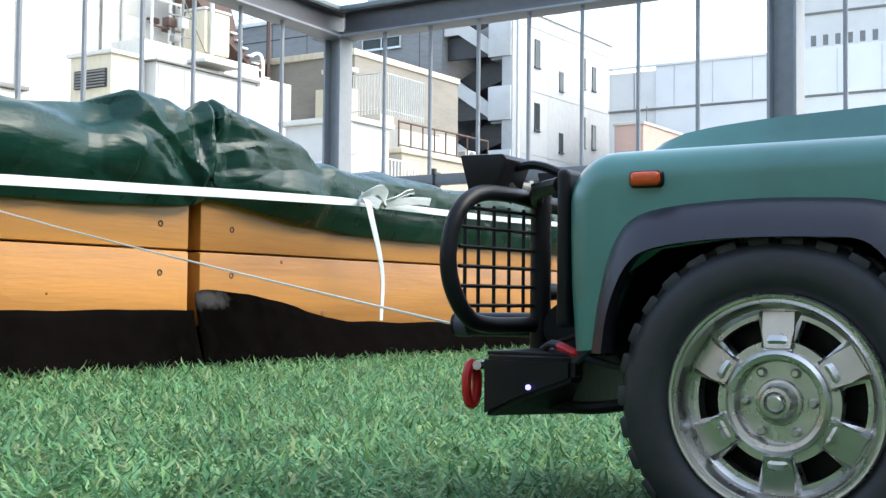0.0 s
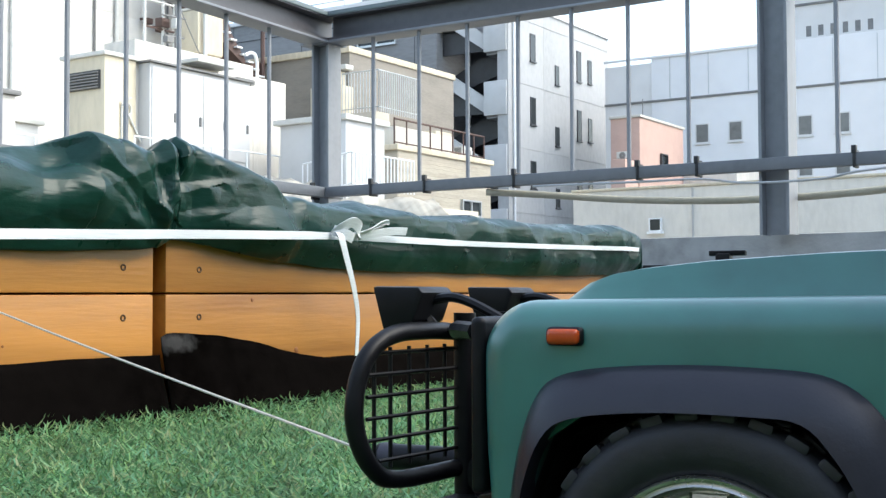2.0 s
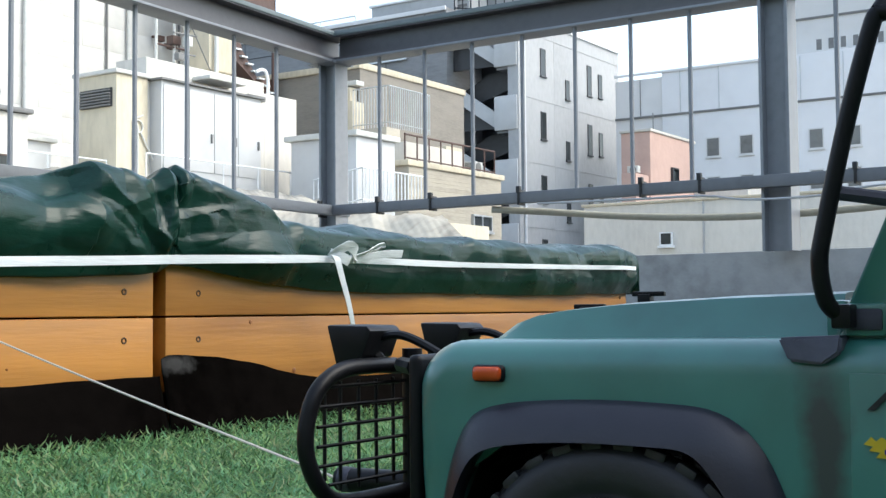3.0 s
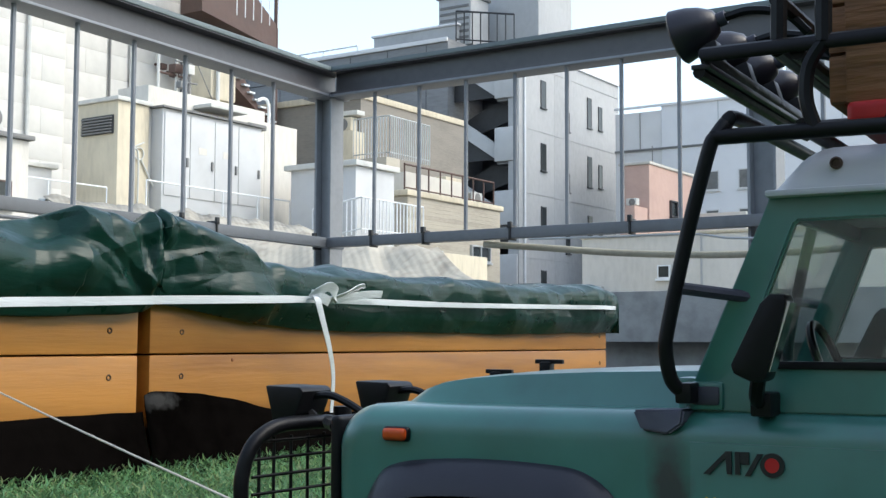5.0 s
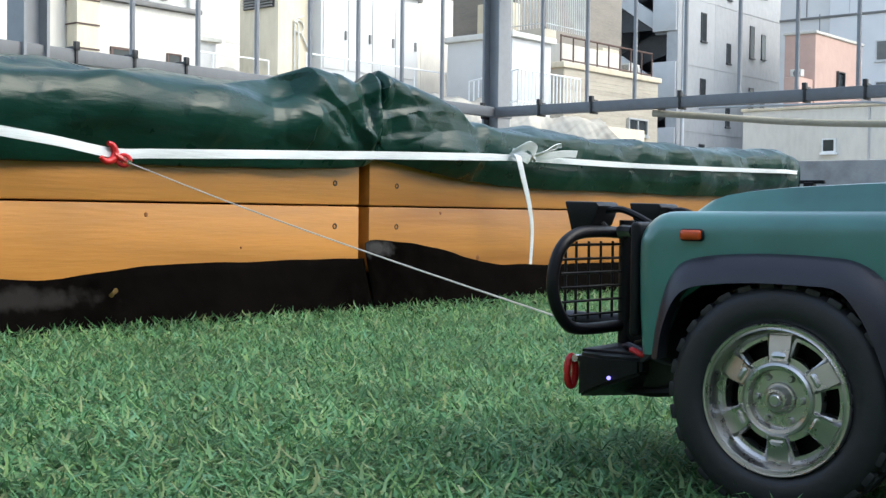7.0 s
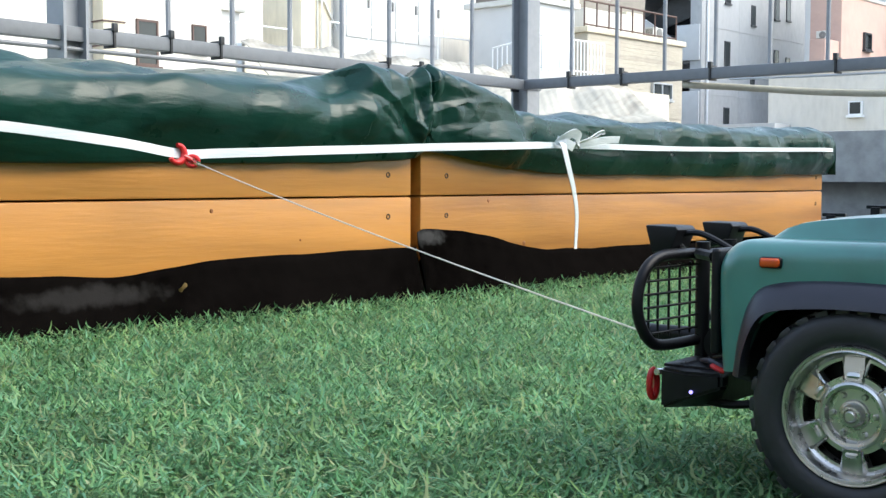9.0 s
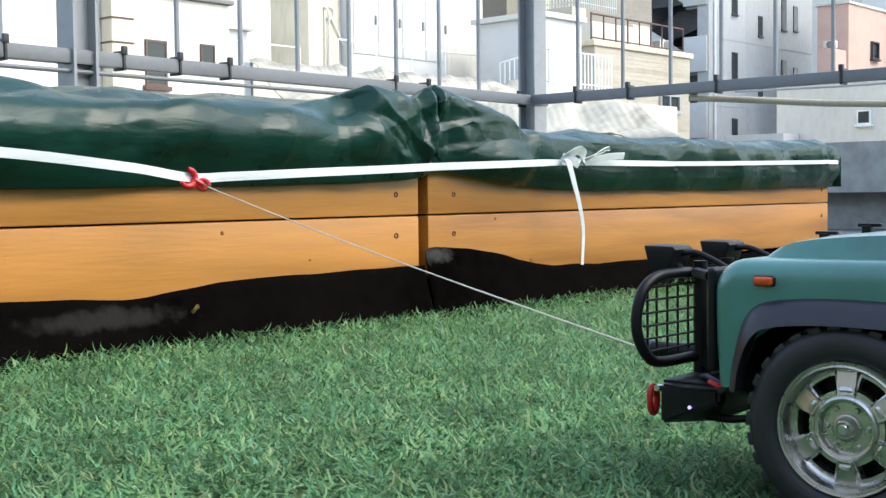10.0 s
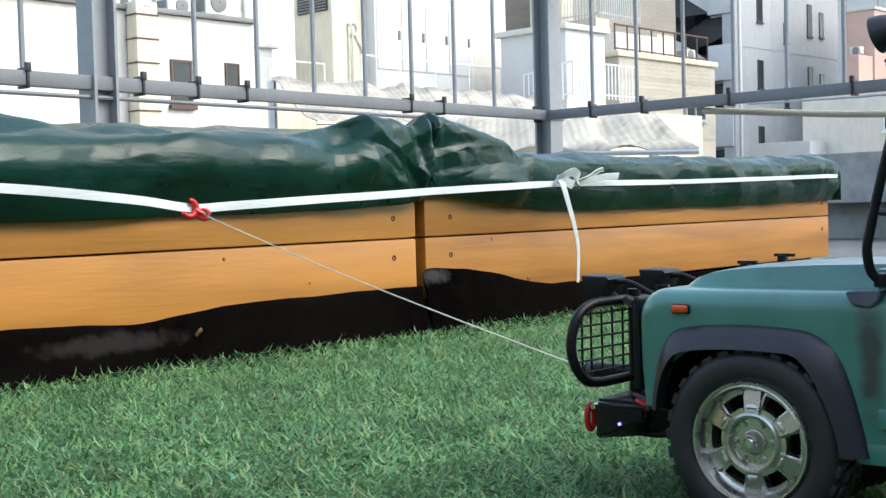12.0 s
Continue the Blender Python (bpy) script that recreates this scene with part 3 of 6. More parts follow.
def crease(y, s):
    """Sharp folds where the cloth is gathered at the joint of the boxes, faint creases elsewhere."""
    gather = math.exp(-((y - 1.30) / 0.12) ** 2) if y < 1.342 else step((1.60 - y) / 0.06)
    far_end = math.exp(-((y - 2.81) / 0.09) ** 2)
    flat = step((y - 1.55) / 0.05)
    w1, w2 = noise.noise((y * 9, s * 9, 1.0)), noise.noise((y * 9, s * 9, 5.0))
    yy, ss = y + 0.003 * w1, s + 0.003 * w2
    d = 1.4 * sum(fold(yy, ss, *f) for f in FOLDS) + sum(ledge(g, yy, ss) for g in LEDGES) if 0.9 < y < 1.65 else 0.0
    turn = -0.7 if y < 1.342 else 0.5
    q, p = ss * math.cos(turn) - yy * math.sin(turn), yy * math.cos(turn) + ss * math.sin(turn)
    # pleats that run together at the foot of the joint
    far, way = math.hypot(y - 1.342, s + 0.01), math.atan2(s + 0.01, abs(y - 1.342))
    pleat = min(0.0058, 0.06 * far) * tri(way * (2.6 if y < 1.342 else 1.3) + 0.35 * w1 + (0.3 if y < 1.342 else 0.0)) * max(0.0, 1 - far / 0.26)
    d += gather * (pleat + (0.020 if y < 1.342 else 0.024) * facet(p * 9, q * (13 if y < 1.342 else 9), 8))
    d += flat * (0.021 * facet(y * 7.5 + s * 3, s * 9 + y * 2, 12) + 0.009 * facet(y * 16, s * 12 - y * 4, 2)) + 0.030 * far_end * facet(y * 12, s * 11, 9)
    d += 0.004 * noise.noise((y * 2.2, s * 4, 11.0)) + (0.020 * facet(y * 5 + s * 9, s * 13 - y * 6, 6) + 0.008 * facet(y * 13 + s * 5, s * 21 - y * 9, 3)) * (1 - flat)
    d *= (1.0 if s < 0.17 else max(0.35, 1 - (s - 0.17) * 8)) * (0.7 + 0.3 * min(1.0, abs(s - 0.028) / 0.045))
    d += 0.004 * step((1.588 - 0.42 * s - y) / 0.006) * step((y - 1.342) / 0.05)
    d -= 0.020 * math.exp(-abs(y - 1.342 - 0.05 * max(0.0, s - 0.1)) / 0.007) * (0.2 + 0.8 * min(1.0, s / 0.08))
    return d


def tarpaulin():
    y0, y1 = -1.3, 2.866
    ys = list(np.arange(y0, 0.3, 0.05)) + list(np.arange(0.3, 1.0, 0.006)) + list(np.arange(1.0, 1.62, 0.003)) + list(np.arange(1.62, y1, 0.005)) + [y1]
    rows = []
    for y in ys:
        h, t, f = lerp_table(HEM, y), lerp_table(TOP, y), lerp_table(FRONT, y)
        roll = 1.0 if y < 1.1 else max(0.0, 1 - (y - 1.1) / 0.2)
        hgt = t - h
        h += 0.0035 * facet(y * 9, 0.3, 4) * step((y - 1.5) / 0.1)
        sq = step((y - 1.54) / 0.04)
        peak = step((y - 1.15) / 0.09)
        e = 0.06 * noise.noise((y * 3.1, 0.0, 7.0)) + 0.025 * noise.noise((y * 11.0, 0.0, 2.0))
        soft = [(-1.540, h), (-1.531 + f * 0.7, h + 0.25 * hgt), (-1.525 + f, h + 0.45 * hgt), (-1.530 + f, h + (0.61 + e) * hgt), (-1.547 + f, h + (0.77 + e) * hgt), (-1.578, h + 0.91 * hgt), (-1.64, t - 0.003), (-1.75, t + 0.002)]
        hard = [(-1.540, h), (-1.532 + f, h + 0.25 * hgt), (-1.529 + f, h + 0.50 * hgt), (-1.530 + f, h + 0.75 * hgt), (-1.540 + f, h + 0.87 * hgt), (-1.580, t - 0.004), (-1.64, t), (-1.75, t + 0.008)]
        # the gathered part stands up steep to a sharp crest; the long roll has a flat face and a sloping band above it
        steep = [(-1.540, h), (-1.530 + f, h + 0.25 * hgt), (-1.527 + f, h + 0.50 * hgt), (-1.527 + f, h + 0.75 * hgt), (-1.528 + f, h + 0.94 * hgt), (-1.540, t), (-1.60, t), (-1.75, t - 0.006)]
        soft = [(u[0] * (1 - peak) + v[0] * peak, u[1] * (1 - peak) + v[1] * peak) for u, v in zip(soft, steep)]
        prof = [(u[0] * (1 - sq) + v[0] * sq, u[1] * (1 - sq) + v[1] * sq) for u, v in zip(soft, hard)] + [(-1.95, t + 0.010 - 0.02 * roll), (-2.3, t), (-2.65, t - 0.01), (-2.77, 0.24), (-2.79, 0.18)]
        path = smooth_path([(x, 0, z) for x, z in prof[:8]], 15) + smooth_path([(x, 0, z) for x, z in prof[7:]], 6)[1:]
        col, run = [], 0.0
        for j, p in enumerate(path):
            run += (p - path[max(0, j - 1)]).length
            a, b = path[max(0, j - 1)], path[min(len(path) - 1, j + 1)]
            d = (b - a).normalized()
            nrm = Vector((-d.z, 0, d.x)) * -1
            if nrm.x < 0 and j < 75:
                nrm = -nrm
            if nrm.z < 0 and j >= 75:
                nrm = -nrm
            s = j / len(path)
            k = crease(y, run) * min(1.0, 0.3 + j / 25)
            if y > 2.84:
                p = Vector((p.x - (y - 2.84) * 0.15, p.y, p.z))
            q = p + nrm * k
            col.append(Vector((q.x, y + 0.004 * noise.noise((y * 20, s * 12, 5)), q.z)))
        rows.append(col)
    cover = thing("tarpaulin", "crumpled dark green tarpaulin tied over the boxes", "tarpaulin", (0, 0, 0))
    cut = next(i for i, y in enumerate(ys) if y >= 1.342)

    def at(y):
        return next(i for i, v in enumerate(ys) if v >= y)

    def even(i0, i1):
        b = bmesh.new()
        vs = [[b.verts.new(q) for q in col] for col in rows[i0:i1 + 1]]
        for u, v in zip(vs, vs[1:]):
            for j in range(len(u) - 1):
                b.faces.new((u[j], v[j], v[j + 1], u[j + 1]))
        return b

    last = len(ys) - 1
    a0 = at(0.3)
    for i0, i1 in ((0, a0), (a0, cut), (cut, last)):
        b = even(i0, i1)
        if i1 == last:
            end_face = bmesh.new()
            top = [end_face.verts.new(q) for q in rows[last]]
            low = [end_face.verts.new((q.x, 2.869, 0.1895)) for q in rows[last]]
            for j in range(len(top) - 1):
                end_face.faces.new((top[j], low[j], low[j + 1], top[j + 1]))
            part("end_flap", end_face, TARP, cover)
        ob = part("sheet", b, TARP, cover)
        ob.data.polygons.foreach_set("use_smooth", [True] * len(ob.data.polygons))
        ob.data.set_sharp_from_angle(angle=0.16 if i0 >= cut else 0.22)
        s = ob.modifiers.new("thickness", "SOLIDIFY")
        s.thickness, s.offset = 0.0012, -1
    return cover


tarpaulin()

# ---- strap with its bow, hook and rope ----
strap = thing("strap", "flat white strap tied in a bow round the tarpaulin", "strap", (0, 0, 0))
line = smooth_path([(-1.498, -0.6, 0.270), (-1.497, 0.2, 0.253), (-1.497, 0.55, 0.238), (-1.494, 0.74, 0.221), (-1.489, 0.832, 0.208), (-1.492, 0.90, 0.2095), (-1.497, 1.05, 0.2155), (-1.500, 1.21, 0.2215), (-1.502, 1.33, 0.2265),
                    (-1.500, 1.5, 0.232), (-1.506, 1.68, 0.2370), (-1.510, 2.05, 0.2385), (-1.509, 2.48, 0.245), (-1.506, 2.72, 0.2495), (-1.509, 2.79, 0.2500), (-1.520, 2.840, 0.2505), (-1.556, 2.876, 0.251), (-1.62, 2.892, 0.251)], 8)
ups = [Vector((0.25 * noise.noise((p.y * 7, 0, 4)), 0, 1)) for p in line]
part("band", ribbon(line, [0.0120 if 0.3 < p.y < 1.6 else 0.0108 if p.y < 2.0 else 0.0095 for p in line], 0.0012, ups), STRAP, strap)
KY, KZ = 1.662, 0.2375
for name, wide, up, pts in (("loop", 0.017, (0.5, -0.3, 1), [(-1.499, KY - 0.012, KZ + 0.001), (-1.486, KY - 0.006, KZ + 0.013), (-1.480, KY + 0.008, KZ + 0.020), (-1.481, KY + 0.024, KZ + 0.015), (-1.488, KY + 0.036, KZ + 0.006), (-1.496, KY + 0.040, KZ)]),
                            ("loop", 0.013, (0.9, -0.2, 0.5), [(-1.498, KY + 0.030, KZ), (-1.484, KY + 0.055, KZ + 0.010), (-1.482, KY + 0.080, KZ + 0.021), (-1.486, KY + 0.104, KZ + 0.025), (-1.490, KY + 0.100, KZ + 0.018), (-1.494, KY + 0.060, KZ + 0.006)]),
                            ("loop", 0.013, (0.3, 0, 1), [(-1.498, KY + 0.030, KZ - 0.001), (-1.488, KY + 0.07, KZ + 0.005), (-1.486, KY + 0.12, KZ + 0.011), (-1.490, KY + 0.168, KZ + 0.013)]),
                            ("knot", 0.016, (0.3, 0.4, 1), [(-1.499, KY - 0.016, KZ + 0.008), (-1.485, KY - 0.004, KZ + 0.002), (-1.484, KY + 0.014, KZ - 0.004), (-1.498, KY + 0.030, KZ - 0.002)])):
    part(name, ribbon(smooth_path(pts, 7), wide, 0.0013, up), STRAP, strap)
part("tail", ribbon(smooth_path([(-1.498, KY - 0.006, KZ + 0.008), (-1.487, KY - 0.012, KZ - 0.002), (-1.484, KY - 0.002, KZ - 0.035), (-1.484, KY + 0.016, KZ - 0.080), (-1.487, KY + 0.030, KZ - 0.125), (-1.488, KY + 0.028, KZ - 0.185)], 8),
                    [0.0138 - 0.0075 * i / 40 for i in range(41)], 0.0011, (0.2, 1, 0.2)), STRAP, strap)

hook = thing("winch_hook", "red metal winch hook caught on the white strap", "hook", (-1.485, 0.832, 0.205))
hook.scale = (1.3, 1.3, 1.3)
bend = [(0, -0.004 + 0.0085 * math.cos(a), 0.0085 * math.sin(a) + 0.002) for a in [radians(d) for d in range(-150, 100, 14)]]
part("hook_bend", tube(bend, [0.0022 + 0.0014 * math.sin(math.pi * i / (len(bend) - 1)) for i in range(len(bend))], 10), RED, hook)
part("eye", tube([(0.004 + 0.003 * math.cos(a), 0.011 + 0.0048 * math.cos(a), -0.005 + 0.0048 * math.sin(a)) for a in [2 * math.pi * i / 16 for i in range(16)]], 0.0022, 8, None, True), RED, hook)
part("shank", rod((0.001, 0.003, 0.000), (0.004, 0.010, -0.004), 0.0028, 8), RED, hook)

ROPE_A, ROPE_B = Vector((-1.481, 0.845, 0.199)), Vector((-0.6797, 0.6247, 0.0720))
rope = thing("winch_rope", "thin grey steel winch rope drawn tight", "rope", (0, 0, 0))
mid = [ROPE_A.lerp(ROPE_B, i / 24) - Vector((0, 0, 0.004 * math.sin(math.pi * i / 24))) for i in range(25)]
part("wire", tube(mid, 0.00075, 6), ROPE, rope)
part("ferrule", rod(ROPE_A.lerp(ROPE_B, 0.006), ROPE_A.lerp(ROPE_B, 0.030), 0.0030, 10), CHROME, rope, "bright crimped ferrule")
part("eye", tube([ROPE_A + Vector((0.003 * math.cos(a), 0.006 * math.cos(a) - 0.003, 0.003 * math.sin(a) + 0.001)) for a in [2 * math.pi * i / 14 for i in range(14)]], 0.0007, 5, None, True), ROPE, rope)


# ---- buildings beyond the fence ----
def house(name, label, lo, hi, material, group="town buildings"):
    h = thing(name, label, "building", ((lo[0] + hi[0]) / 2, (lo[1] + hi[1]) / 2, lo[2]), group=group)
    wall(h, lo, hi, material)
    return h


def wall(h, lo, hi, material, name="wall", bev=0.02):
    o = h.matrix_basis.translation
    return part(name, box([a - b for a, b in zip(lo, o)], [a - b for a, b in zip(hi, o)], bev), material, h)


def window(h, face, at, u0, u1, z0, z1, frame_mat=ALU, mullion=False, open_out=0.0, deep=0.09, pane_mat=WINDOW):
    """A framed window on a wall: face 'x' looks along +x, face 'y' along -y."""
    o = h.matrix_basis.translation

    def blk(ua, ub, za, zb, da, db):
        if face == "x":
            lo, hi = (at + da, ua, za), (at + db, ub, zb)
        else:
            lo, hi = (ua, at - db, za), (ub, at - da, zb)
        return [a - b for a, b in zip(lo, o)], [a - b for a, b in zip(hi, o)]
    f = min(0.05, (u1 - u0) * 0.09)
    bm = bmesh.new()
    for s in ((u0, u0 + f, z0, z1), (u1 - f, u1, z0, z1), (u0 + f, u1 - f, z1 - f, z1), (u0 + f, u1 - f, z0, z0 + f)):
        box(*blk(*s, -0.02, deep), 0.0, bm)
    if mullion:
        m = (u0 + u1) / 2
        box(*blk(m - f / 2, m + f / 2, z0 + f, z1 - f, -0.02, deep * 0.8), 0.0, bm)
    w = part("window", bm, frame_mat, h, flat=True)
    part("pane", box(*blk(u0 + f, u1 - f, z0 + f, z1 - f, -0.02, 0.02 + open_out)), pane_mat, w, flat=True)
    part("sill", box(*blk(u0 - 0.04, u1 + 0.04, z0 - 0.06, z0 - 0.001, -0.02, deep + 0.04)), frame_mat, w, flat=True)
    return w


def railing(label, pts, height, gap, material, r=0.02, group="railings"):
    """Uprights and two rails along a line of points."""
    g = thing("railing", label, "railing", pts[0], group=group)
    o = Vector(pts[0])
    for a, b in zip(pts, pts[1:]):
        a, b = Vector(a) - o, Vector(b) - o
        up = Vector((0, 0, height))
        part("rail", rod(a + up, b + up, r * 1.3, 6), material, g)
        part("rail", rod(a + up * 0.12, b + up * 0.12, r, 6), material, g)
        n = max(1, int((b - a).length / gap))
        for i in range(n + 1):
            p = a.lerp(b, i / n)
            part("upright", rod(p, p + up, r, 5), material, g)
    return g


def aircon(at, size, face, material=UNIT, label="grey outdoor air conditioner on a flat roof"):
    a = thing("air_conditioner", label, "air conditioner", at, group="air conditioners")
    w, d, h = size
    sx, sy = (d, w) if face == "x" else (w, d)
    part("body", box((-sx / 2, -sy / 2, 0.06), (sx / 2, sy / 2, h), 0.02), material, a)
    for s in (-1, 1):
        part("foot", box((-sx / 2 + (0.02 if face == "x" else (0.1 if s < 0 else sx - 0.2)), -sy / 2 + (0.02 if face == "y" else (0.1 if s < 0 else sy - 0.2)), 0.0), ((sx / 2 - 0.02) if face == "x" else (-sx / 2 + (0.2 if s < 0 else sx - 0.1)), (sy / 2 - 0.02) if face == "y" else (-sy / 2 + (0.2 if s < 0 else sy - 0.1)), 0.06)), LOUVRE, a)
    for i in range(9):
        u = -0.42 + 0.84 * i / 8
        if face == "x":
            part("fin", box((u * sx * 0.9 - 0.008, -sy / 2 - 0.006, 0.1), (u * sx * 0.9 + 0.008, -sy / 2, h - 0.05)), LOUVRE, a)
    r = min(w * 0.36, h * 0.4)
    c = (sx / 2, 0.08 * w, h * 0.55) if face == "x" else (0.08 * w, -sy / 2, h * 0.55)
    if face == "x":
        part("fan_grille", lathe([(r, -0.01), (r, 0.012), (r * 0.9, 0.016), (r * 0.1, 0.016), (r * 0.08, -0.01)], 20, "x", c), LOUVRE, a)
    else:
        part("fan_grille", lathe([(r, 0.01), (r, -0.012), (r * 0.9, -0.016), (r * 0.1, -0.016), (r * 0.08, 0.01)], 20, "y", c), LOUVRE, a)
    return a


B = -16.0
# grey apartment block with an outside stair
apt = thing("apartment_block", "grey apartment block with narrow windows and an outside stair", "building", (-33, 51, B), group="town buildings")
# the front block is coloured darker than the stair and side walls
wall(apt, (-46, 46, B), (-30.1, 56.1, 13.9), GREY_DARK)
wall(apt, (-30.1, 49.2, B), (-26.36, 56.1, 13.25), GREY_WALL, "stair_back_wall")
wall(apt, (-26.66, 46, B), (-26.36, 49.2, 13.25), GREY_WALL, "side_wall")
wall(apt, (-27.5, 46.0, 12.3), (-26.66, 49.2, 13.25), GREY_WALL, "roof_slab")
wall(apt, (-26.9, 45.93, B), (-26.36, 46.0, 13.25), GREY_WALL, "corner_pier")
wall(apt, (-26.36, 46, 13.0), (-26.28, 56.1, 13.28), FAR_WHITE, "coping")
wall(apt, (-46, 45.9, 13.75), (-30.1, 46.0, 13.95), FAR_WHITE, "coping")
for k in range(-2, 4):
    z = 8.0 + 2.8 * (k - 2)
    wall(apt, (-27.55, 45.85, z), (-26.42, 45.98, z + 1.5), WHITE_PANEL, "balustrade")
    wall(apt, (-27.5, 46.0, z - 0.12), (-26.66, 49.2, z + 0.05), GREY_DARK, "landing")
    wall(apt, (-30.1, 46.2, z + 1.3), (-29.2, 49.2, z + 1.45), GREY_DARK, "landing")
    o = apt.matrix_basis.translation
    flight = [(-30.05 - o.x, z + 1.25 - o.z), (-30.05 - o.x, z + 1.95 - o.z), (-29.3 - o.x, z + 1.95 - o.z), (-27.5 - o.x, z + 0.75 - o.z), (-27.5 - o.x, z + 0.05 - o.z), (-29.3 - o.x, z + 1.25 - o.z)]
    part("stair_flight", prism(flight, "y", 46.15 - o.y, 46.3 - o.y), WHITE_PANEL, apt)
    back = [(-30.05 - o.x, z + 1.35 - o.z), (-30.05 - o.x, z + 2.2 - o.z), (-28.6 - o.x, z + 2.9 - o.z), (-27.5 - o.x, z + 2.9 - o.z), (-27.5 - o.x, z + 2.1 - o.z)]
    part("mesh_panel", prism(back, "y", 47.4 - o.y, 47.5 - o.y), DARK_METAL, apt)
    part("mesh_panel", prism([(-30.05 - o.x, z + 0.2 - o.z), (-30.05 - o.x, z + 1.2 - o.z), (-29.3 - o.x, z + 1.2 - o.z), (-27.8 - o.x, z + 0.2 - o.z)], "y", 46.5 - o.y, 46.6 - o.y), DARK_METAL, apt)
# dark sheet at the back of the stair stands in for its shade
part("stair_shade", box((-30.08 - o.x, 49.0 - o.y, B - o.z), (-27.5 - o.x, 49.15 - o.y, 12.2 - o.z)), DARK_METAL, apt)
for k in range(4):
    dz = -2.86 * k
    window(apt, "x", -26.345, 47.9, 48.38, 10.63 + dz, 11.87 + dz, DARK_METAL, False, 0.0, 0.025)
    window(apt, "x", -26.345, 50.3, 50.68, 10.5 + dz - 0.6, 11.4 + dz - 0.6, DARK_METAL, False, 0.0, 0.025)
    window(apt, "x", -26.345, 52.55, 53.0, 10.39 + dz, 11.86 + dz, DARK_METAL, False, 0.0, 0.025)
    window(apt, "x", -26.345, 53.75, 54.15, 10.45 + dz, 11.6 + dz, DARK_METAL, False, 0.0, 0.025)
for k in range(5):
    wall(apt, (-26.36, 46.1, 12.35 - 2.86 * k), (-26.345, 56.0, 12.39 - 2.86 * k), GREY_WALL, "floor_joint", 0.0)
    wall(apt, (-45.9, 45.985, 12.9 - 2.86 * k), (-30.15, 46.0, 12.95 - 2.86 * k), DARK_METAL, "floor_joint", 0.0)
for k in range(7):
    wall(apt, (-44.5 + 2.2 * k, 45.99, B), (-44.47 + 2.2 * k, 46.0, 13.7), DARK_METAL, "panel_joint", 0.0)
window(apt, "y", 46, -34.5, -32.3, 11.8, 12.35, ALU, True)
window(apt, "y", 46, -32.9, -32.0, 8.4, 9.2, ALU)
part("drain_pipe", rod((-26.3 - o.x, 46.35 - o.y, B - o.z), (-26.3 - o.x, 46.35 - o.y, 13.2 - o.z), 0.06, 8), WHITE_RAIL, apt)
wall(apt, (-35.4, 47.5, 13.9), (-30.6, 52, 14.9), GREY_WALL, "roof_room")
wall(apt, (-35.5, 47.4, 14.9), (-30.5, 52.1, 15.0), FAR_WHITE, "roof_edge")
wall(apt, (-30.4, 50.0, 13.2), (-27.6, 53.4, 19.5), GREY_WALL, "roof_tower")
railing("dark steel roof railing on the apartment block", [(-30.3, 47, 13.9), (-27.2, 47, 13.3)], 1.5, 0.45, DARK_METAL, 0.035)
railing("thin roof edge railing on the apartment block", [(-46, 46.3, 13.95), (-35.5, 46.3, 13.95)], 0.35, 2.0, WHITE_RAIL, 0.03)

# long pale building far behind
far = thing("office_building", "long pale office building with small square windows", "building", (-14, 54, B), group="town buildings")
wall(far, (-21.45, 50, B), (6, 58, 10.6), FAR_WHITE)
wall(far, (-23.7, 50.05, B), (-21.45, 58, 10.35), FAR_GREY, "grey_wall")
wall(far, (-16.2, 51.0, 10.6), (6, 58, 17), FAR_GREY, "upper_wall")
wall(far, (-23.7, 49.95, 8.58), (6, 50.0, 8.68), LOUVRE, "band")
wall(far, (-23.7, 49.93, 10.5), (-16.2, 50.0, 10.62), FAR_WHITE, "coping")
wall(far, (-16.25, 50.93, 12.2), (6, 51.0, 12.3), LOUVRE, "band")
for k in range(4):
    z = 6.62 - 1.68 * k
    for x in (-19.45, -17.98, -15.05, -13.55, -11.0, -9.5, -6.5, -5.0):
        window(far, "y", 50, x, x + 0.62, z, z + 0.85, FAR_GREY, deep=0.03, pane_mat=PALE_WINDOW)
for i in range(6):
    window(far, "y", 51.0, -14.95 + 0.5 * i, -14.68 + 0.5 * i, 10.85, 11.35, FAR_GREY, deep=0.03, pane_mat=LOUVRE)
for i in range(9):
    wall(far, (-20.6 + 1.75 * i, 49.975, 8.7), (-20.57 + 1.75 * i, 50.0, 10.5), ALU, "panel_joint", 0.0)
wall(far, (-22.5, 50.02, 8.7), (-22.47, 50.06, 10.3), LOUVRE, "panel_joint", 0.0)

# pink house
pink = house("pink_house", "pink rendered house with a flat roof", (-18.8, 40, B), (-17.68, 44.1, 6.42), PINK_WALL)
wall(pink, (-18.85, 39.95, 6.42), (-17.63, 44.15, 6.52), WHITE_WALL, "coping")
wall(pink, (-18.3, 38.9, B), (-17.75, 40, 4.85), PINK_WALL, "lower_wall")
wall(pink, (-17.68, 44.1, B), (-15.6, 47, 5.0), WHITE_WALL, "side_building")
window(pink, "x", -17.68, 41.8, 42.4, 4.7, 5.3, DARK_METAL)
aircon((-18.05, 39.4, 4.85), (0.4, 0.25, 0.3), "y")
part("aerial", rod((-0.2, 0, 22.4), (-0.2, 0, 23.4), 0.02, 5), LOUVRE, pink)

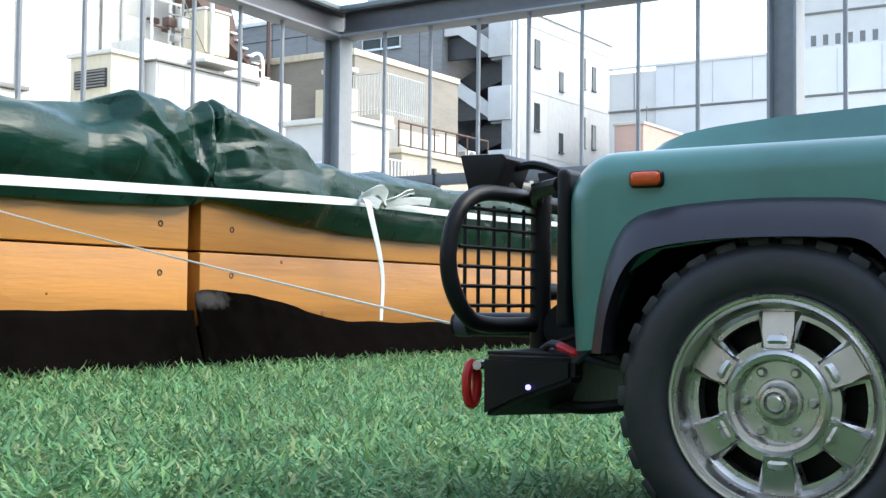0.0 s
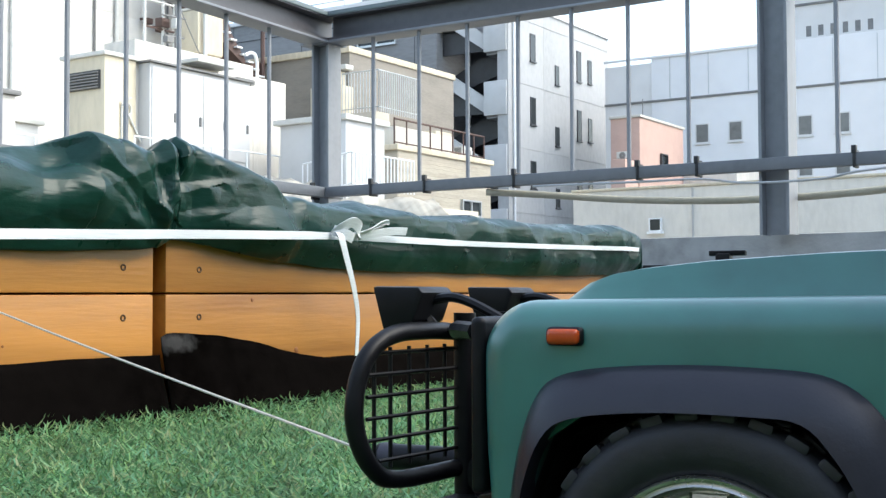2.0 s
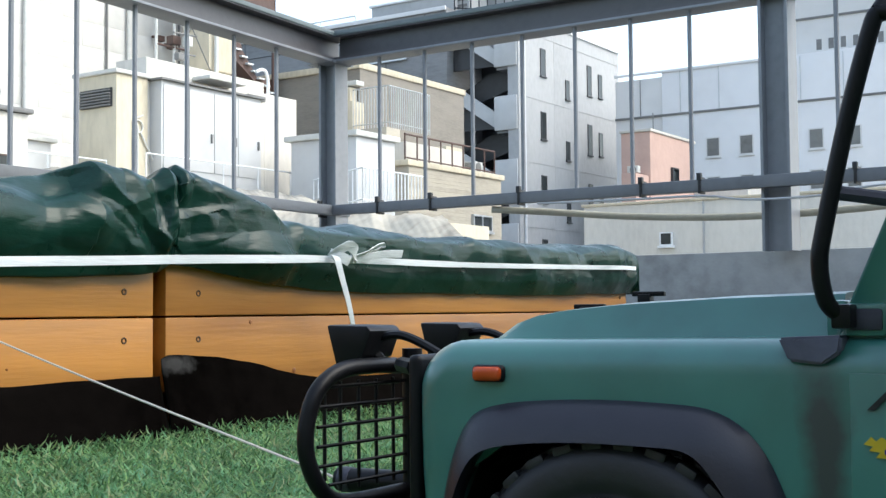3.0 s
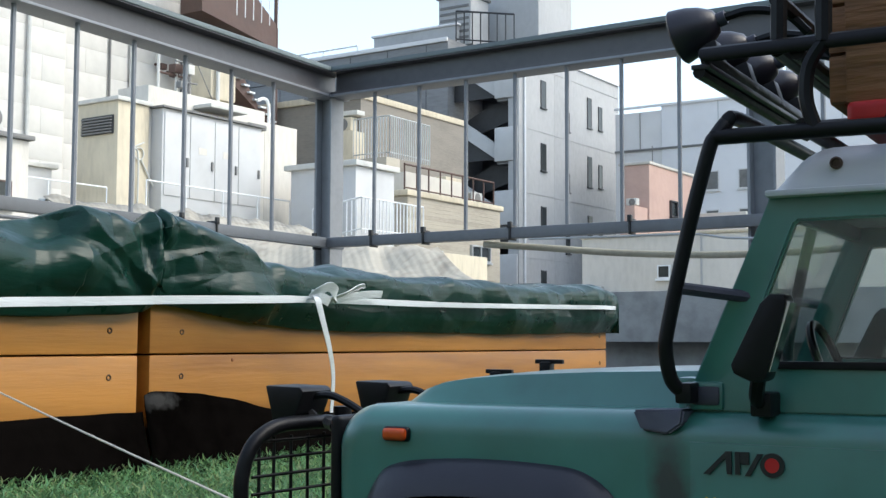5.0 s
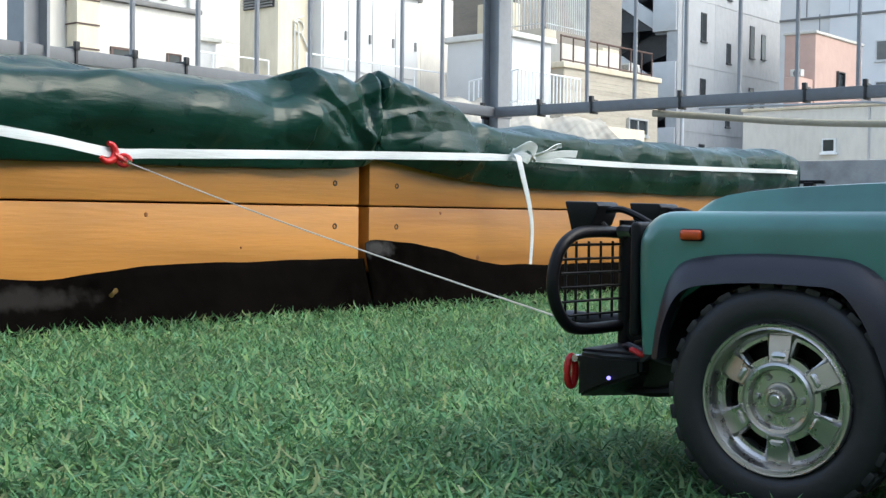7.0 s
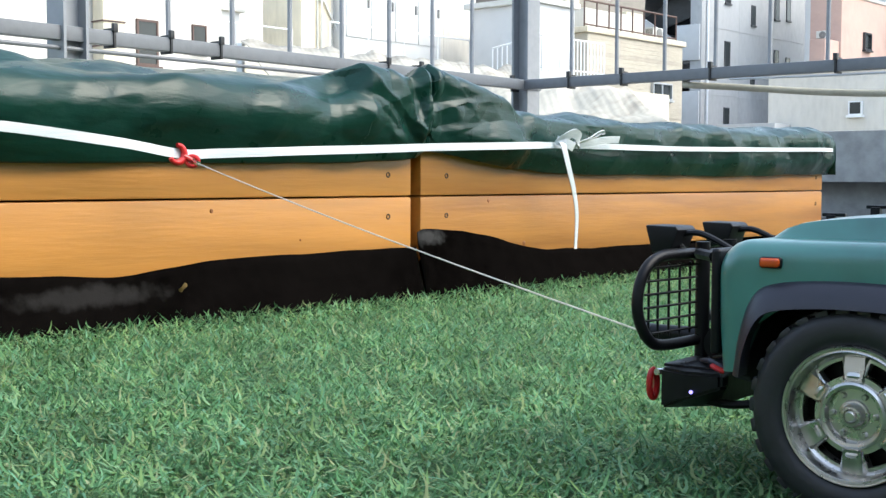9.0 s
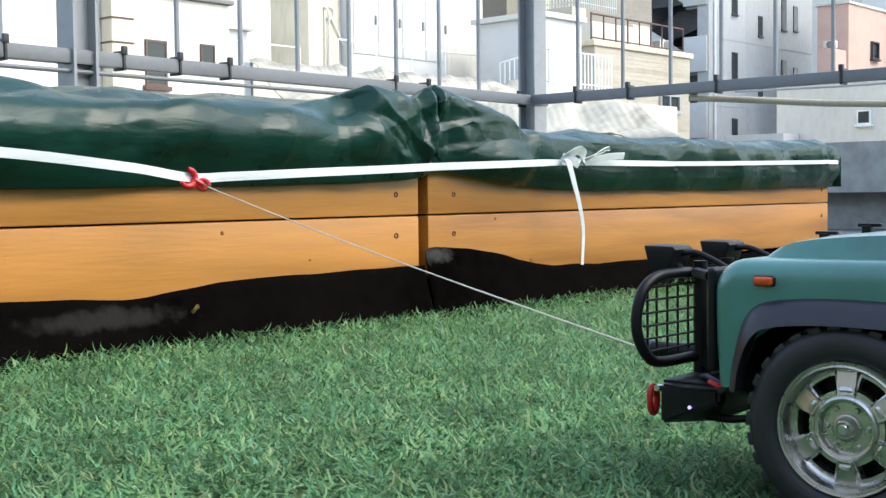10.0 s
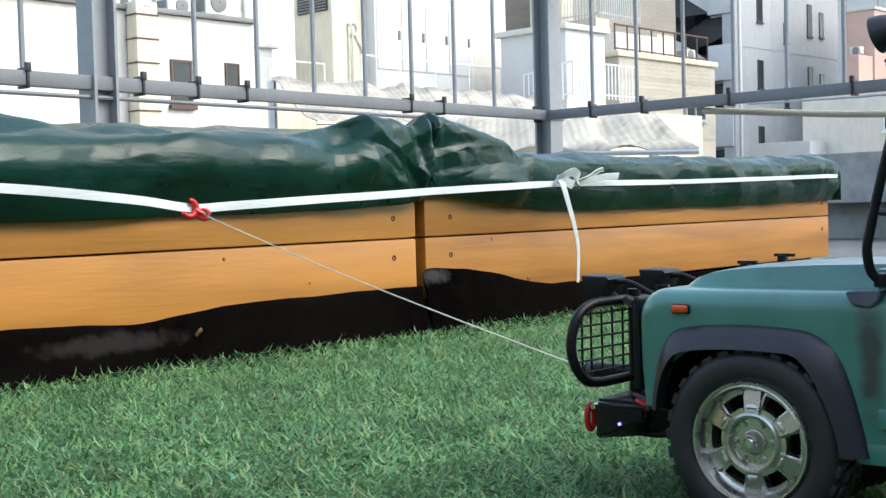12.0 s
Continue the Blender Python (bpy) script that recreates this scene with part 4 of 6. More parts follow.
# low white building behind the parapet
low = house("low_building", "low white rendered building with a small tilted window", (-15.3, 30, B), (4, 36, 2.93), WHITE_WALL)
window(low, "y", 30, -13.07, -12.72, 1.80, 2.15, WHITE_RAIL, False, 0.05)
wall(low, (-15.35, 29.95, 2.93), (4.05, 36.05, 3.0), CREAM_WALL, "coping")
wall(low, (-16.3, 29.0, B), (-14.6, 29.9, 1.62), GREY_WALL, "low_step")
wall(low, (-11.9, 29.96, B), (-11.86, 30.0, 2.9), GREY_WALL, "joint", 0.0)

# beige house with roof gear, between the white shed and the apartment block
beige = house("beige_house", "beige rendered house with cluttered roof", (-31, 30, B), (-22.9, 36, 7.75), TAUPE)
wall(beige, (-31.05, 29.9, 7.65), (-22.85, 36.05, 7.85), CREAM_WALL, "coping")
wall(beige, (-26.4, 29.3, B), (-21.4, 30, 5.62), BEIGE_TILE, "front_block")
wall(beige, (-23.95, 29.4, 5.62), (-22.75, 30, 6.55), CREAM_WALL, "balcony_wall")
wall(beige, (-23.85, 29.55, 7.05), (-22.7, 29.95, 7.2), UNIT, "canopy")
aircon((-23.3, 29.7, 6.5), (0.75, 0.35, 0.5), "y", CREAM_WALL, "beige outdoor unit on a cluttered balcony")
railing("grey steel balcony railing full of uprights", [(-22.75, 29.45, 5.62), (-21.4, 29.45, 5.62)], 1.25, 0.11, ALU, 0.016)
railing("grey steel balcony railing full of uprights", [(-21.4, 29.45, 5.62), (-21.4, 31.6, 5.62)], 1.25, 0.11, ALU, 0.016)
window(apt, "y", 46, -32.6, -31.8, 7.2, 8.0, ALU)

# white shed with cap
shed = house("white_shed", "white flat-roofed roof shed with a thin grey cap", (-18.88, 22, -1.0), (-16.96, 23.5, 4.12), WHITE_PANEL)
wall(shed, (-19.0, 21.88, 4.12), (-16.86, 23.6, 4.25), UNIT, "cap")
wall(shed, (-19.6, 21.6, B), (-16.5, 27, 2.3), CREAM_WALL, "lower_block")
railing("white painted steel railing on a roof edge", [(-18.0, 21.75, 2.35), (-16.6, 21.75, 2.55), (-16.6, 24.2, 2.55)], 0.8, 0.13, WHITE_RAIL, 0.016)

# tiled house
tile = house("tiled_house", "beige tiled house with a railed roof terrace", (-27, 28, B), (-19.73, 33.1, 4.32), BEIGE_TILE)
wall(tile, (-24, 28.6, 4.32), (-20.2, 31.6, 5.0), WHITE_WALL, "terrace_wall")
wall(tile, (-21.6, 31.0, 4.32), (-20.4, 31.9, 5.15), CREAM_WALL, "tank")
wall(tile, (-27.1, 27.9, 4.22), (-19.65, 33.2, 4.38), CREAM_WALL, "coping")
for i in range(20):
    wall(tile, (-19.735, 28.02, 2.0 + 0.115 * i), (-19.715, 33.08, 2.110 + 0.115 * i), BEIGE_TILE, "tile_course", 0.0)
window(tile, "x", -19.715, 31.3, 32.4, 2.55, 3.05, ALU, True)
railing("rusty brown railing along a roof terrace", [(-19.9, 28.1, 4.38), (-19.9, 33.0, 4.38)], 0.75, 0.55, BROWN_STEEL, 0.025)
aircon((-20.3, 32.4, 4.38), (0.6, 0.3, 0.4), "x", UNIT)

# white building with switch cabinets
core = house("white_plant_building", "white rendered plant building with roof gear", (-21.0, 18.15, B), (-20.05, 21.9, 5.45), WHITE_WALL)
wall(core, (-21.0, 21.9, B), (-20.05, 23.1, 5.2), WHITE_WALL, "side_wall")
wall(core, (-20.05, 19.5, 5.13), (-19.5, 20.7, 5.22), UNIT, "canopy")
wall(core, (-20.05, 21.2, 4.95), (-19.9, 21.8, 5.08), LOUVRE, "vent_hood")
cab = thing("switch_cabinet", "white steel switch cabinets with four tall doors", "cabinet", (-19.8, 19.8, 3.0))
part("body", box((-0.25, -1.55, -0.4), (0.1, 1.6, 1.93), 0.02), WHITE_PANEL, cab)
for i in range(4):
    d = part("door", box((0.1, -1.5 + 0.77 * i, 0.05), (0.125, -0.75 + 0.77 * i, 1.85), 0.01), WHITE_PANEL, cab)
    part("handle", box((0.125, -0.86 + 0.77 * i, 0.72), (0.16, -0.81 + 0.77 * i, 0.92)), LOUVRE, d)
    if i in (1, 2):
        part("plate", box((0.125, -1.25 + 0.77 * i, 1.05), (0.13, -1.0 + 0.77 * i, 1.2)), WHITE_WALL, d)
part("top", box((-0.3, -1.62, 1.93), (0.2, 1.66, 1.97)), LOUVRE, cab)
railing("white painted pipe railing before the cabinets", [(-19.1, 17.7, 2.6), (-19.1, 24.5, 2.6)], 0.85, 1.0, WHITE_RAIL, 0.016)
railing("white painted close railing on a roof edge", [(-19.1, 22.9, 2.6), (-19.1, 25.5, 2.6)], 0.8, 0.13, WHITE_RAIL, 0.016)
tower = house("vent_tower", "cream rendered tower with a louvred vent", (-21.25, 17.28, B), (-20.0, 18.15, 4.96), CREAM_WALL)
wall(tower, (-21.32, 17.21, 4.96), (-19.93, 18.2, 5.05), UNIT, "cap")
vo = tower.matrix_basis.translation
vent = part("vent", box((-21.08 - vo.x, 17.24 - vo.y, 4.27 - vo.z), (-20.12 - vo.x, 17.29 - vo.y, 4.66 - vo.z)), DARK_METAL, tower)
for i in range(6):
    part("slat", box((-21.06 - vo.x, 17.20 - vo.y, 4.285 + 0.062 * i - vo.z), (-20.14 - vo.x, 17.25 - vo.y, 4.315 + 0.062 * i - vo.z)), LOUVRE, vent)
part("conduit", tube(smooth_path([(0.66, 0.1, 18.2), (0.68, 0.1, 19.8), (0.68, -0.02, 20.0), (0.68, 0.25, 20.15)], 4), 0.02, 6), UNIT, tower)
# roof gear on the plant building
gear = thing("pipe_frame", "rusty pipe frame with valves on a roof", "pipes", (-20.6, 19.5, 5.45))
for y in (-0.55, 0.0, 0.35):
    part("upright", rod((0, y, 0), (0, y, 1.15 if y else 1.35), 0.035, 6), UNIT, gear)
part("crossbar", rod((0, -0.55, 1.1), (0, 0.35, 1.1), 0.03, 6), UNIT, gear)
part("crossbar", rod((0, -0.55, 0.5), (0, 0.35, 0.5), 0.03, 6), BROWN_STEEL, gear)
part("valve", box((-0.1, -0.15, 0.55), (0.12, 0.1, 0.75), 0.02), BROWN_STEEL, gear)
tank = thing("water_tank", "cream roof tank with pipes", "tank", (-20.6, 20.75, 5.45))
part("drum", box((-0.35, -0.45, 0.1), (0.3, 0.4, 1.1), 0.06), CREAM_WALL, tank)
part("lid", box((-0.37, -0.47, 1.1), (0.32, 0.42, 1.16), 0.02), UNIT, tank)
part("pipe", rod((0.38, -0.3, 0.0), (0.38, -0.3, 1.5), 0.05, 8), UNIT, tank)
pipe = thing("vent_pipe", "white bent vent pipe on a roof", "pipe", (-20.3, 22.0, 5.25))
part("stem", tube(smooth_path([(0, -0.1, 0.5), (0, 0.1, 0.58), (0, 0.25, 0.55), (0, 0.32, 0.35), (0, 0.32, 0.0)], 5), 0.04, 8), WHITE_RAIL, pipe)

# tall white building
tall = house("tall_white_building", "tall white panelled building with downpipes", (-36, 22.6, B), (-28, 28.5, 22), WHITE_WALL)
wall(tall, (-38, 10, B), (-27.2, 22.2, 22), WHITE_WALL, "front_wing")
to = tall.matrix_basis.translation
slab = None
for i in range(22):
    z = -1.5 + 0.72 * i
    for x, y0, y1 in ((-28.0, 22.65, 28.45), (-27.2, 14.2, 22.15)):
        y = y0 - (0.9 if i % 2 else 0.0)
        while y < y1:
            a, b = max(y, y0), min(y + 1.795, y1)
            if b - a > 1.7 and slab:
                again(slab, tall, 0, a - slab_y, z - slab_z).location.x += x + 28.0
            else:
                one = wall(tall, (x, a, z), (x + 0.014, b, z + 0.715), SLAB, "panel", 0.003)
                if b - a > 1.7:
                    slab, slab_y, slab_z = one, a, z
            y += 1.8
for y in (20.9, 18.4, 25.2):
    part("downpipe", rod((-27.1 - to.x if y < 22 else -27.9 - to.x, y - to.y, 0), (-27.1 - to.x if y < 22 else -27.9 - to.x, y - to.y, 37), 0.06, 8), UNIT, tall)
bracket = thing("wall_lamp", "rusty lamp bracket on a white wall", "lamp", (-27.95, 26.2, 8.6))
part("arm", rod((0, 0, 0), (0.3, 0, -0.05), 0.04, 6), BROWN_STEEL, bracket)
part("head", box((0.2, -0.12, -0.2), (0.42, 0.12, -0.02), 0.03), BROWN_STEEL, bracket)
bracket2 = copy_thing(bracket, pose(-27.95, 26.7, 8.45))

# brown steel stair on the white building
stair = thing("steel_stair", "dark brown outside steel stair", "stair", (-26, 28, 0), group="outside stairs")
part("stringer", prism([(-1.8, 11.9), (0.7, 10.9), (1.62, 10.25), (1.62, 9.35), (0.9, 9.6), (-1.8, 10.0)], "x", -0.9, 0.0), BROWN_STEEL, stair)
part("stringer", prism([(-1.6, 9.0), (-0.4, 8.1), (1.62, 6.9), (1.62, 7.6), (0.9, 7.5), (0.2, 8.3), (-0.2, 9.3), (-1.6, 9.6)], "x", -1.0, -0.1), BROWN_STEEL, stair)
for i in range(7):
    part("step", box((-0.1, -0.2 + 0.26 * i, 8.25 - 0.19 * i), (0.02, 0.06 + 0.26 * i, 8.30 - 0.19 * i)), WHITE_RAIL, stair)
for i in range(6):
    part("upright", rod((0, -0.3 + 0.38 * i, 10.2), (0, -0.3 + 0.38 * i, 12.6), 0.02, 5), WHITE_RAIL, stair)
part("post", rod((-0.05, 1.6, 3), (-0.05, 1.6, 12.5), 0.07, 6), BROWN_STEEL, stair)

# low white neighbour with air conditioners, duct and windows
near = house("white_neighbour", "low white rendered house with dark coping", (-19, 2.5, B), (-14, 10.81, 2.86), WHITE_WALL)
wall(near, (-19.05, 2.45, 2.86), (-13.93, 10.86, 2.93), LOUVRE, "coping")
window(near, "x", -14, 9.39, 9.73, 1.66, 2.27, BROWN_STEEL, False, 0.0, 0.03)
window(near, "x", -14, 10.29, 10.53, 1.94, 2.28, BROWN_STEEL, False, 0.0, 0.03)
aircon((-14.4, 10.38, 2.93), (0.38, 0.3, 0.42), "x")
aircon((-14.5, 9.83, 2.93), (0.4, 0.3, 0.26), "x")
duct = thing("exhaust_duct", "beige banded exhaust duct with a silver elbow", "duct", (-13.85, 8.88, 0))
part("shaft", box((-0.12, -0.16, -2), (0.12, 0.16, 2.95), 0.01), CREAM_WALL, duct)
for i in range(8):
    part("band", box((-0.13, -0.17, 0.6 + 0.31 * i), (0.13, 0.17, 0.62 + 0.31 * i)), BROWN_STEEL, duct)
part("elbow", tube(smooth_path([(0, 0, 2.9), (0, 0, 3.12), (-0.08, -0.02, 3.25), (-0.3, -0.05, 3.3)], 5), 0.14, 12), ALU, duct)
dish = thing("satellite_dish", "white satellite dish on a pole", "dish", (-15.0, 9.5, 2.93))
part("pole", rod((0, 0, 0), (0, 0, 0.55), 0.015, 6), UNIT, dish)
part("bowl", lathe([(0.02, 0.0), (0.09, 0.015), (0.14, 0.045), (0.145, 0.05), (0.09, 0.025), (0.02, 0.012)], 18, "x", (0.02, 0, 0.5)), WHITE_RAIL, dish)
terrace = house("low_terrace", "low cream roof terrace between two houses", (-21.2, 10.9, B), (-19.4, 17.2, 2.45), CREAM_WALL)
hut = house("roof_hut", "small white roof hut with a projecting cap", (-22.5, 15.4, 0), (-21.2, 17.0, 3.75), WHITE_PANEL)
wall(hut, (-22.6, 15.3, 3.75), (-21.1, 17.1, 3.85), UNIT, "cap")
railing("thin white pipe railing on a flat roof", [(-19.5, 11.2, 2.45), (-19.5, 17.0, 2.45)], 0.8, 1.2, WHITE_RAIL, 0.014)
aircon((-22.0, 14.2, 4.2), (0.75, 0.35, 0.62), "x")
shelf = house("white_annexe", "low white annexe below the tall building", (-26.5, 8, B), (-21.6, 14.9, 4.2), WHITE_WALL)


# small fittings on the plant building and the walls behind
meter = thing("meter_loop", "round white cable loop and conduit on a cream wall", "conduit", (-19.97, 17.85, 3.9))
part("loop", tube([(0, 0.13 * math.cos(a), 0.13 * math.sin(a)) for a in [2 * math.pi * i / 20 for i in range(20)]], 0.018, 6, None, True), UNIT, meter)
part("conduit", rod((0.0, -0.13, -1.6), (0.0, -0.13, 0.0), 0.018, 6), UNIT, meter)
part("strut", rod((0.0, 0.05, -0.1), (0.02, 0.55, -0.9), 0.02, 6), UNIT, meter)
mast = thing("roof_mast", "thin steel mast with cross arms and boxes on a roof", "mast", (-20.3, 19.6, 5.45))
part("pole", rod((0, 0, 0.0), (0, 0, 1.5), 0.03, 6), LOUVRE, mast)
for z, w in ((1.25, 0.45), (0.75, 0.6), (0.3, 0.5)):
    part("arm", rod((0, -w * 0.7, z), (0, w * 0.5, z + 0.03), 0.025, 6), LOUVRE, mast)
part("box", box((-0.05, -0.1, 0.5), (0.1, 0.08, 0.72), 0.01), UNIT, mast)
part("box", box((-0.05, -0.35, 0.15), (0.1, -0.15, 0.29), 0.01), LOUVRE, mast)
part("cable", tube(smooth_path([(0, 0.0, 1.2), (0.05, 0.6, 0.2), (0.05, 0.75, 0.05), (0.05, 0.95, 0.03)], 5), 0.014, 5), LOUVRE, mast)
for item in (core, cab, tower, gear, tank, pipe, meter, mast):
    item.location += Vector((0.25, 0.2, 0.2))
line2 = thing("drain_pipes", "two thin vertical drain pipes on a white wall", "pipe", (-27.93, 24.4, 0))
for y in (0.0, 2.9):
    part("pipe", rod((0, y, -4), (0, y, 14), 0.035, 6), LOUVRE, line2)
unit = thing("roof_unit", "grey caged plant unit on the apartment roof", "roof plant", (-30.9, 48.6, 14.0))
part("body", box((-0.9, -0.8, 0.0), (0.9, 0.8, 2.3), 0.03), GREY_WALL, unit)
part("lid", box((-1.0, -0.9, 2.3), (1.0, 0.9, 2.42), 0.02), LOUVRE, unit)
for i in range(6):
    part("louvre", box((-0.8, -0.84, 0.3 + 0.3 * i), (0.8, -0.8, 0.42 + 0.3 * i)), LOUVRE, unit)
hatch = thing("roof_box", "cream flat box standing on a white roof", "box", (-22.6, 29.9, 4.38))
part("body", box((-0.5, -0.4, 0.0), (0.5, 0.4, 0.7), 0.02), CREAM_WALL, hatch)
part("lid", box((-0.55, -0.45, 0.7), (0.55, 0.45, 0.76)), UNIT, hatch)
for x0, x1 in ((-1.5, -0.9), (1.2, 1.8)):
    part("block", box((x0, -0.3, 0.0), (x1, 0.3, 0.45), 0.02), WHITE_PANEL, hatch)


# corrugated canopies just below the fence
def canopy(label, ridge_a, ridge_b, eave_a, eave_b):
    c = thing("canopy", label, "canopy", ridge_a, group="corrugated canopies")
    o = Vector(ridge_a)
    ra, rb, ea, eb = [Vector(p) - o for p in (ridge_a, ridge_b, eave_a, eave_b)]
    bm = bmesh.new()
    n, m = int((rb - ra).length / 0.022), 5
    rows = []
    for j in range(m + 1):
        a, b = ra.lerp(ea, j / m), rb.lerp(eb, j / m)
        rows.append([bm.verts.new(a.lerp(b, i / n) + Vector((0, 0, 0.003 * math.sin(i * 1.7) + 0.10 * noise.noise((i * 0.06 + j * 0.35, j * 0.5, 3)) + 0.02 * noise.noise((i * 0.16 + j, j * 0.9, 8)) - 0.03 * math.sin(math.pi * j / m)))) for i in range(n + 1)])
    for u, v in zip(rows, rows[1:]):
        for i in range(n):
            bm.faces.new((u[i], u[i + 1], v[i + 1], v[i]))
    s = part("sheet", bm, AWNING, c)
    md = s.modifiers.new("thickness", "SOLIDIFY")
    md.thickness = 0.006
    part("edge", rod(ea - Vector((0, 0, 0.02)), eb - Vector((0, 0, 0.02)), 0.02, 6), ALU, c)
    for p in (ra, rb):
        part("leg", rod(p - Vector((0, 0, 0.03)), p - Vector((0, 0, 17.0)), 0.05, 6), ALU, c)
    return c


canopy("stained cream corrugated canopy below the fence", (-8.9, 9.0, 1.16), (-6.12, 9.0, 0.98), (-8.2, 8.0, 0.70), (-5.05, 8.0, 0.58))
canopy("stained cream corrugated canopy with a long slope", (-10.4, 8.2, 1.62), (-10.4, 13.0, 1.66), (-9.0, 7.6, 1.05), (-8.2, 10.8, 1.05))
canopy("stained cream corrugated canopy behind another", (-18.0, 16.5, 2.55), (-18.0, 22.0, 2.62), (-15.5, 15.5, 1.7), (-15.0, 20.5, 1.7))


# ---- the model off-road car: x forward, y to its left, z up ----
car = thing("model_car", "matt green model off-road car with roof rack on the lawn", "toy car", (-0.499, 0.6346, 0.0), 183.14)
W = 0.086
SIDE = [(0.083, 0.064), (0.0855, 0.100), (0.085, 0.126), (0.0815, 0.1345), (0.074, 0.1405), (0.060, 0.1428), (0.0, 0.1432), (-0.08, 0.1440), (-0.33, 0.1458), (-0.335, 0.050),
        (-0.306, 0.050), (-0.302, 0.092), (-0.285, 0.107), (-0.22, 0.107), (-0.203, 0.094), (-0.192, 0.046), (-0.068, 0.044), (-0.060, 0.062), (-0.0475, 0.093), (-0.034, 0.1065), (0.016, 0.107),
        (0.044, 0.1035), (0.058, 0.094), (0.067, 0.066)]


def body_shell():
    """The side outline drawn across, with wings rounded over at the front corners and along the top."""
    arc = [(0.0655 + 0.020 * math.cos(radians(d)), 0.1225 + 0.020 * math.sin(radians(d))) for d in range(0, 91, 10)]
    upper = [(0.083, 0.064), (0.0850, 0.090), (0.0855, 0.110)] + arc + [(0.04, 0.1428), (0.0, 0.1432), (-0.08, 0.1440), (-0.33, 0.1458)]
    lower = SIDE[9:]
    r, bm, rings = 0.0125, bmesh.new(), []
    n = len(upper)
    norm = []
    for i in range(n):
        a, b = Vector(upper[max(0, i - 1)]), Vector(upper[min(n - 1, i + 1)])
        d = (b - a).normalized()
        norm.append(Vector((d.y, -d.x)))
    turns = [math.pi / 2 * k / 7 for k in range(8)]
    for side, order in ((-1, turns), (1, turns[::-1])):
        for f in order:
            y, inset = W - r * (1 - math.sin(math.pi / 2 - f)), r * (1 - math.sin(f))
            pts = [Vector(p) - m * inset for p, m in zip(upper, norm)] + [Vector(p) for p in lower]
            rings.append([bm.verts.new((p.x, side * y, p.y)) for p in pts])
    m = len(rings[0])
    for u, v in zip(rings, rings[1:]):
        for k in range(m):
            bm.faces.new((u[k], u[(k + 1) % m], v[(k + 1) % m], v[k]))
    bm.faces.new(rings[0])
    bm.faces.new(rings[-1][::-1])
    return part("body", bm, PAINT, car)


body = body_shell()


def bonnet():
    crest = [(-0.075, 0.1592), (-0.03, 0.1580), (0.010, 0.1560), (0.034, 0.1538), (0.046, 0.1518), (0.055, 0.1486), (0.0615, 0.1440), (0.068, 0.1385)]
    bm = bmesh.new()
    rows = []
    for i in range(33):
        x = -0.075 + 0.143 * i / 32
        c = lerp_table(crest, x)
        row = []
        for j in range(31):
            y = 0.066 * math.copysign(abs(j / 15 - 1) ** 0.55, j / 15 - 1)
            s = min(1.0, max(0.0, (abs(y) - 0.052) / 0.009))
            s = s * s * (3 - 2 * s)
            z = c * (1 - s) + (min(c, 0.1425) - 0.002) * s + 0.0012 * (1 - (y / 0.05) ** 2 if abs(y) < 0.05 else 0)
            row.append(bm.verts.new((x, y, z)))
        rows.append(row)
    for u, v in zip(rows, rows[1:]):
        for j in range(30):
            bm.faces.new((u[j], u[j + 1], v[j + 1], v[j]))
    rim = [rows[0][j] for j in range(31)]
    base = [bm.verts.new((v.co.x, v.co.y, 0.139)) for v in rim]
    for j in range(30):
        bm.faces.new((rim[j], base[j], base[j + 1], rim[j + 1]))
    return part("bonnet", bm, PAINT, car)


hood = bonnet()
for x, y, z in ((0.052, -0.012, 0.1492), (0.024, -0.012, 0.1545)):
    bm = box((x - 0.003, y - 0.003, z), (x + 0.003, y + 0.003, z + 0.006), 0.001)
    box((x - 0.009, y - 0.0015, z + 0.005), (x + 0.006, y + 0.0015, z + 0.0072), 0.0006, bm)
    part("latch", bm, CAR_BLACK, hood, "small black bonnet latch")


def lean(z):
    return 0.0770 - (z - 0.144) * 0.030


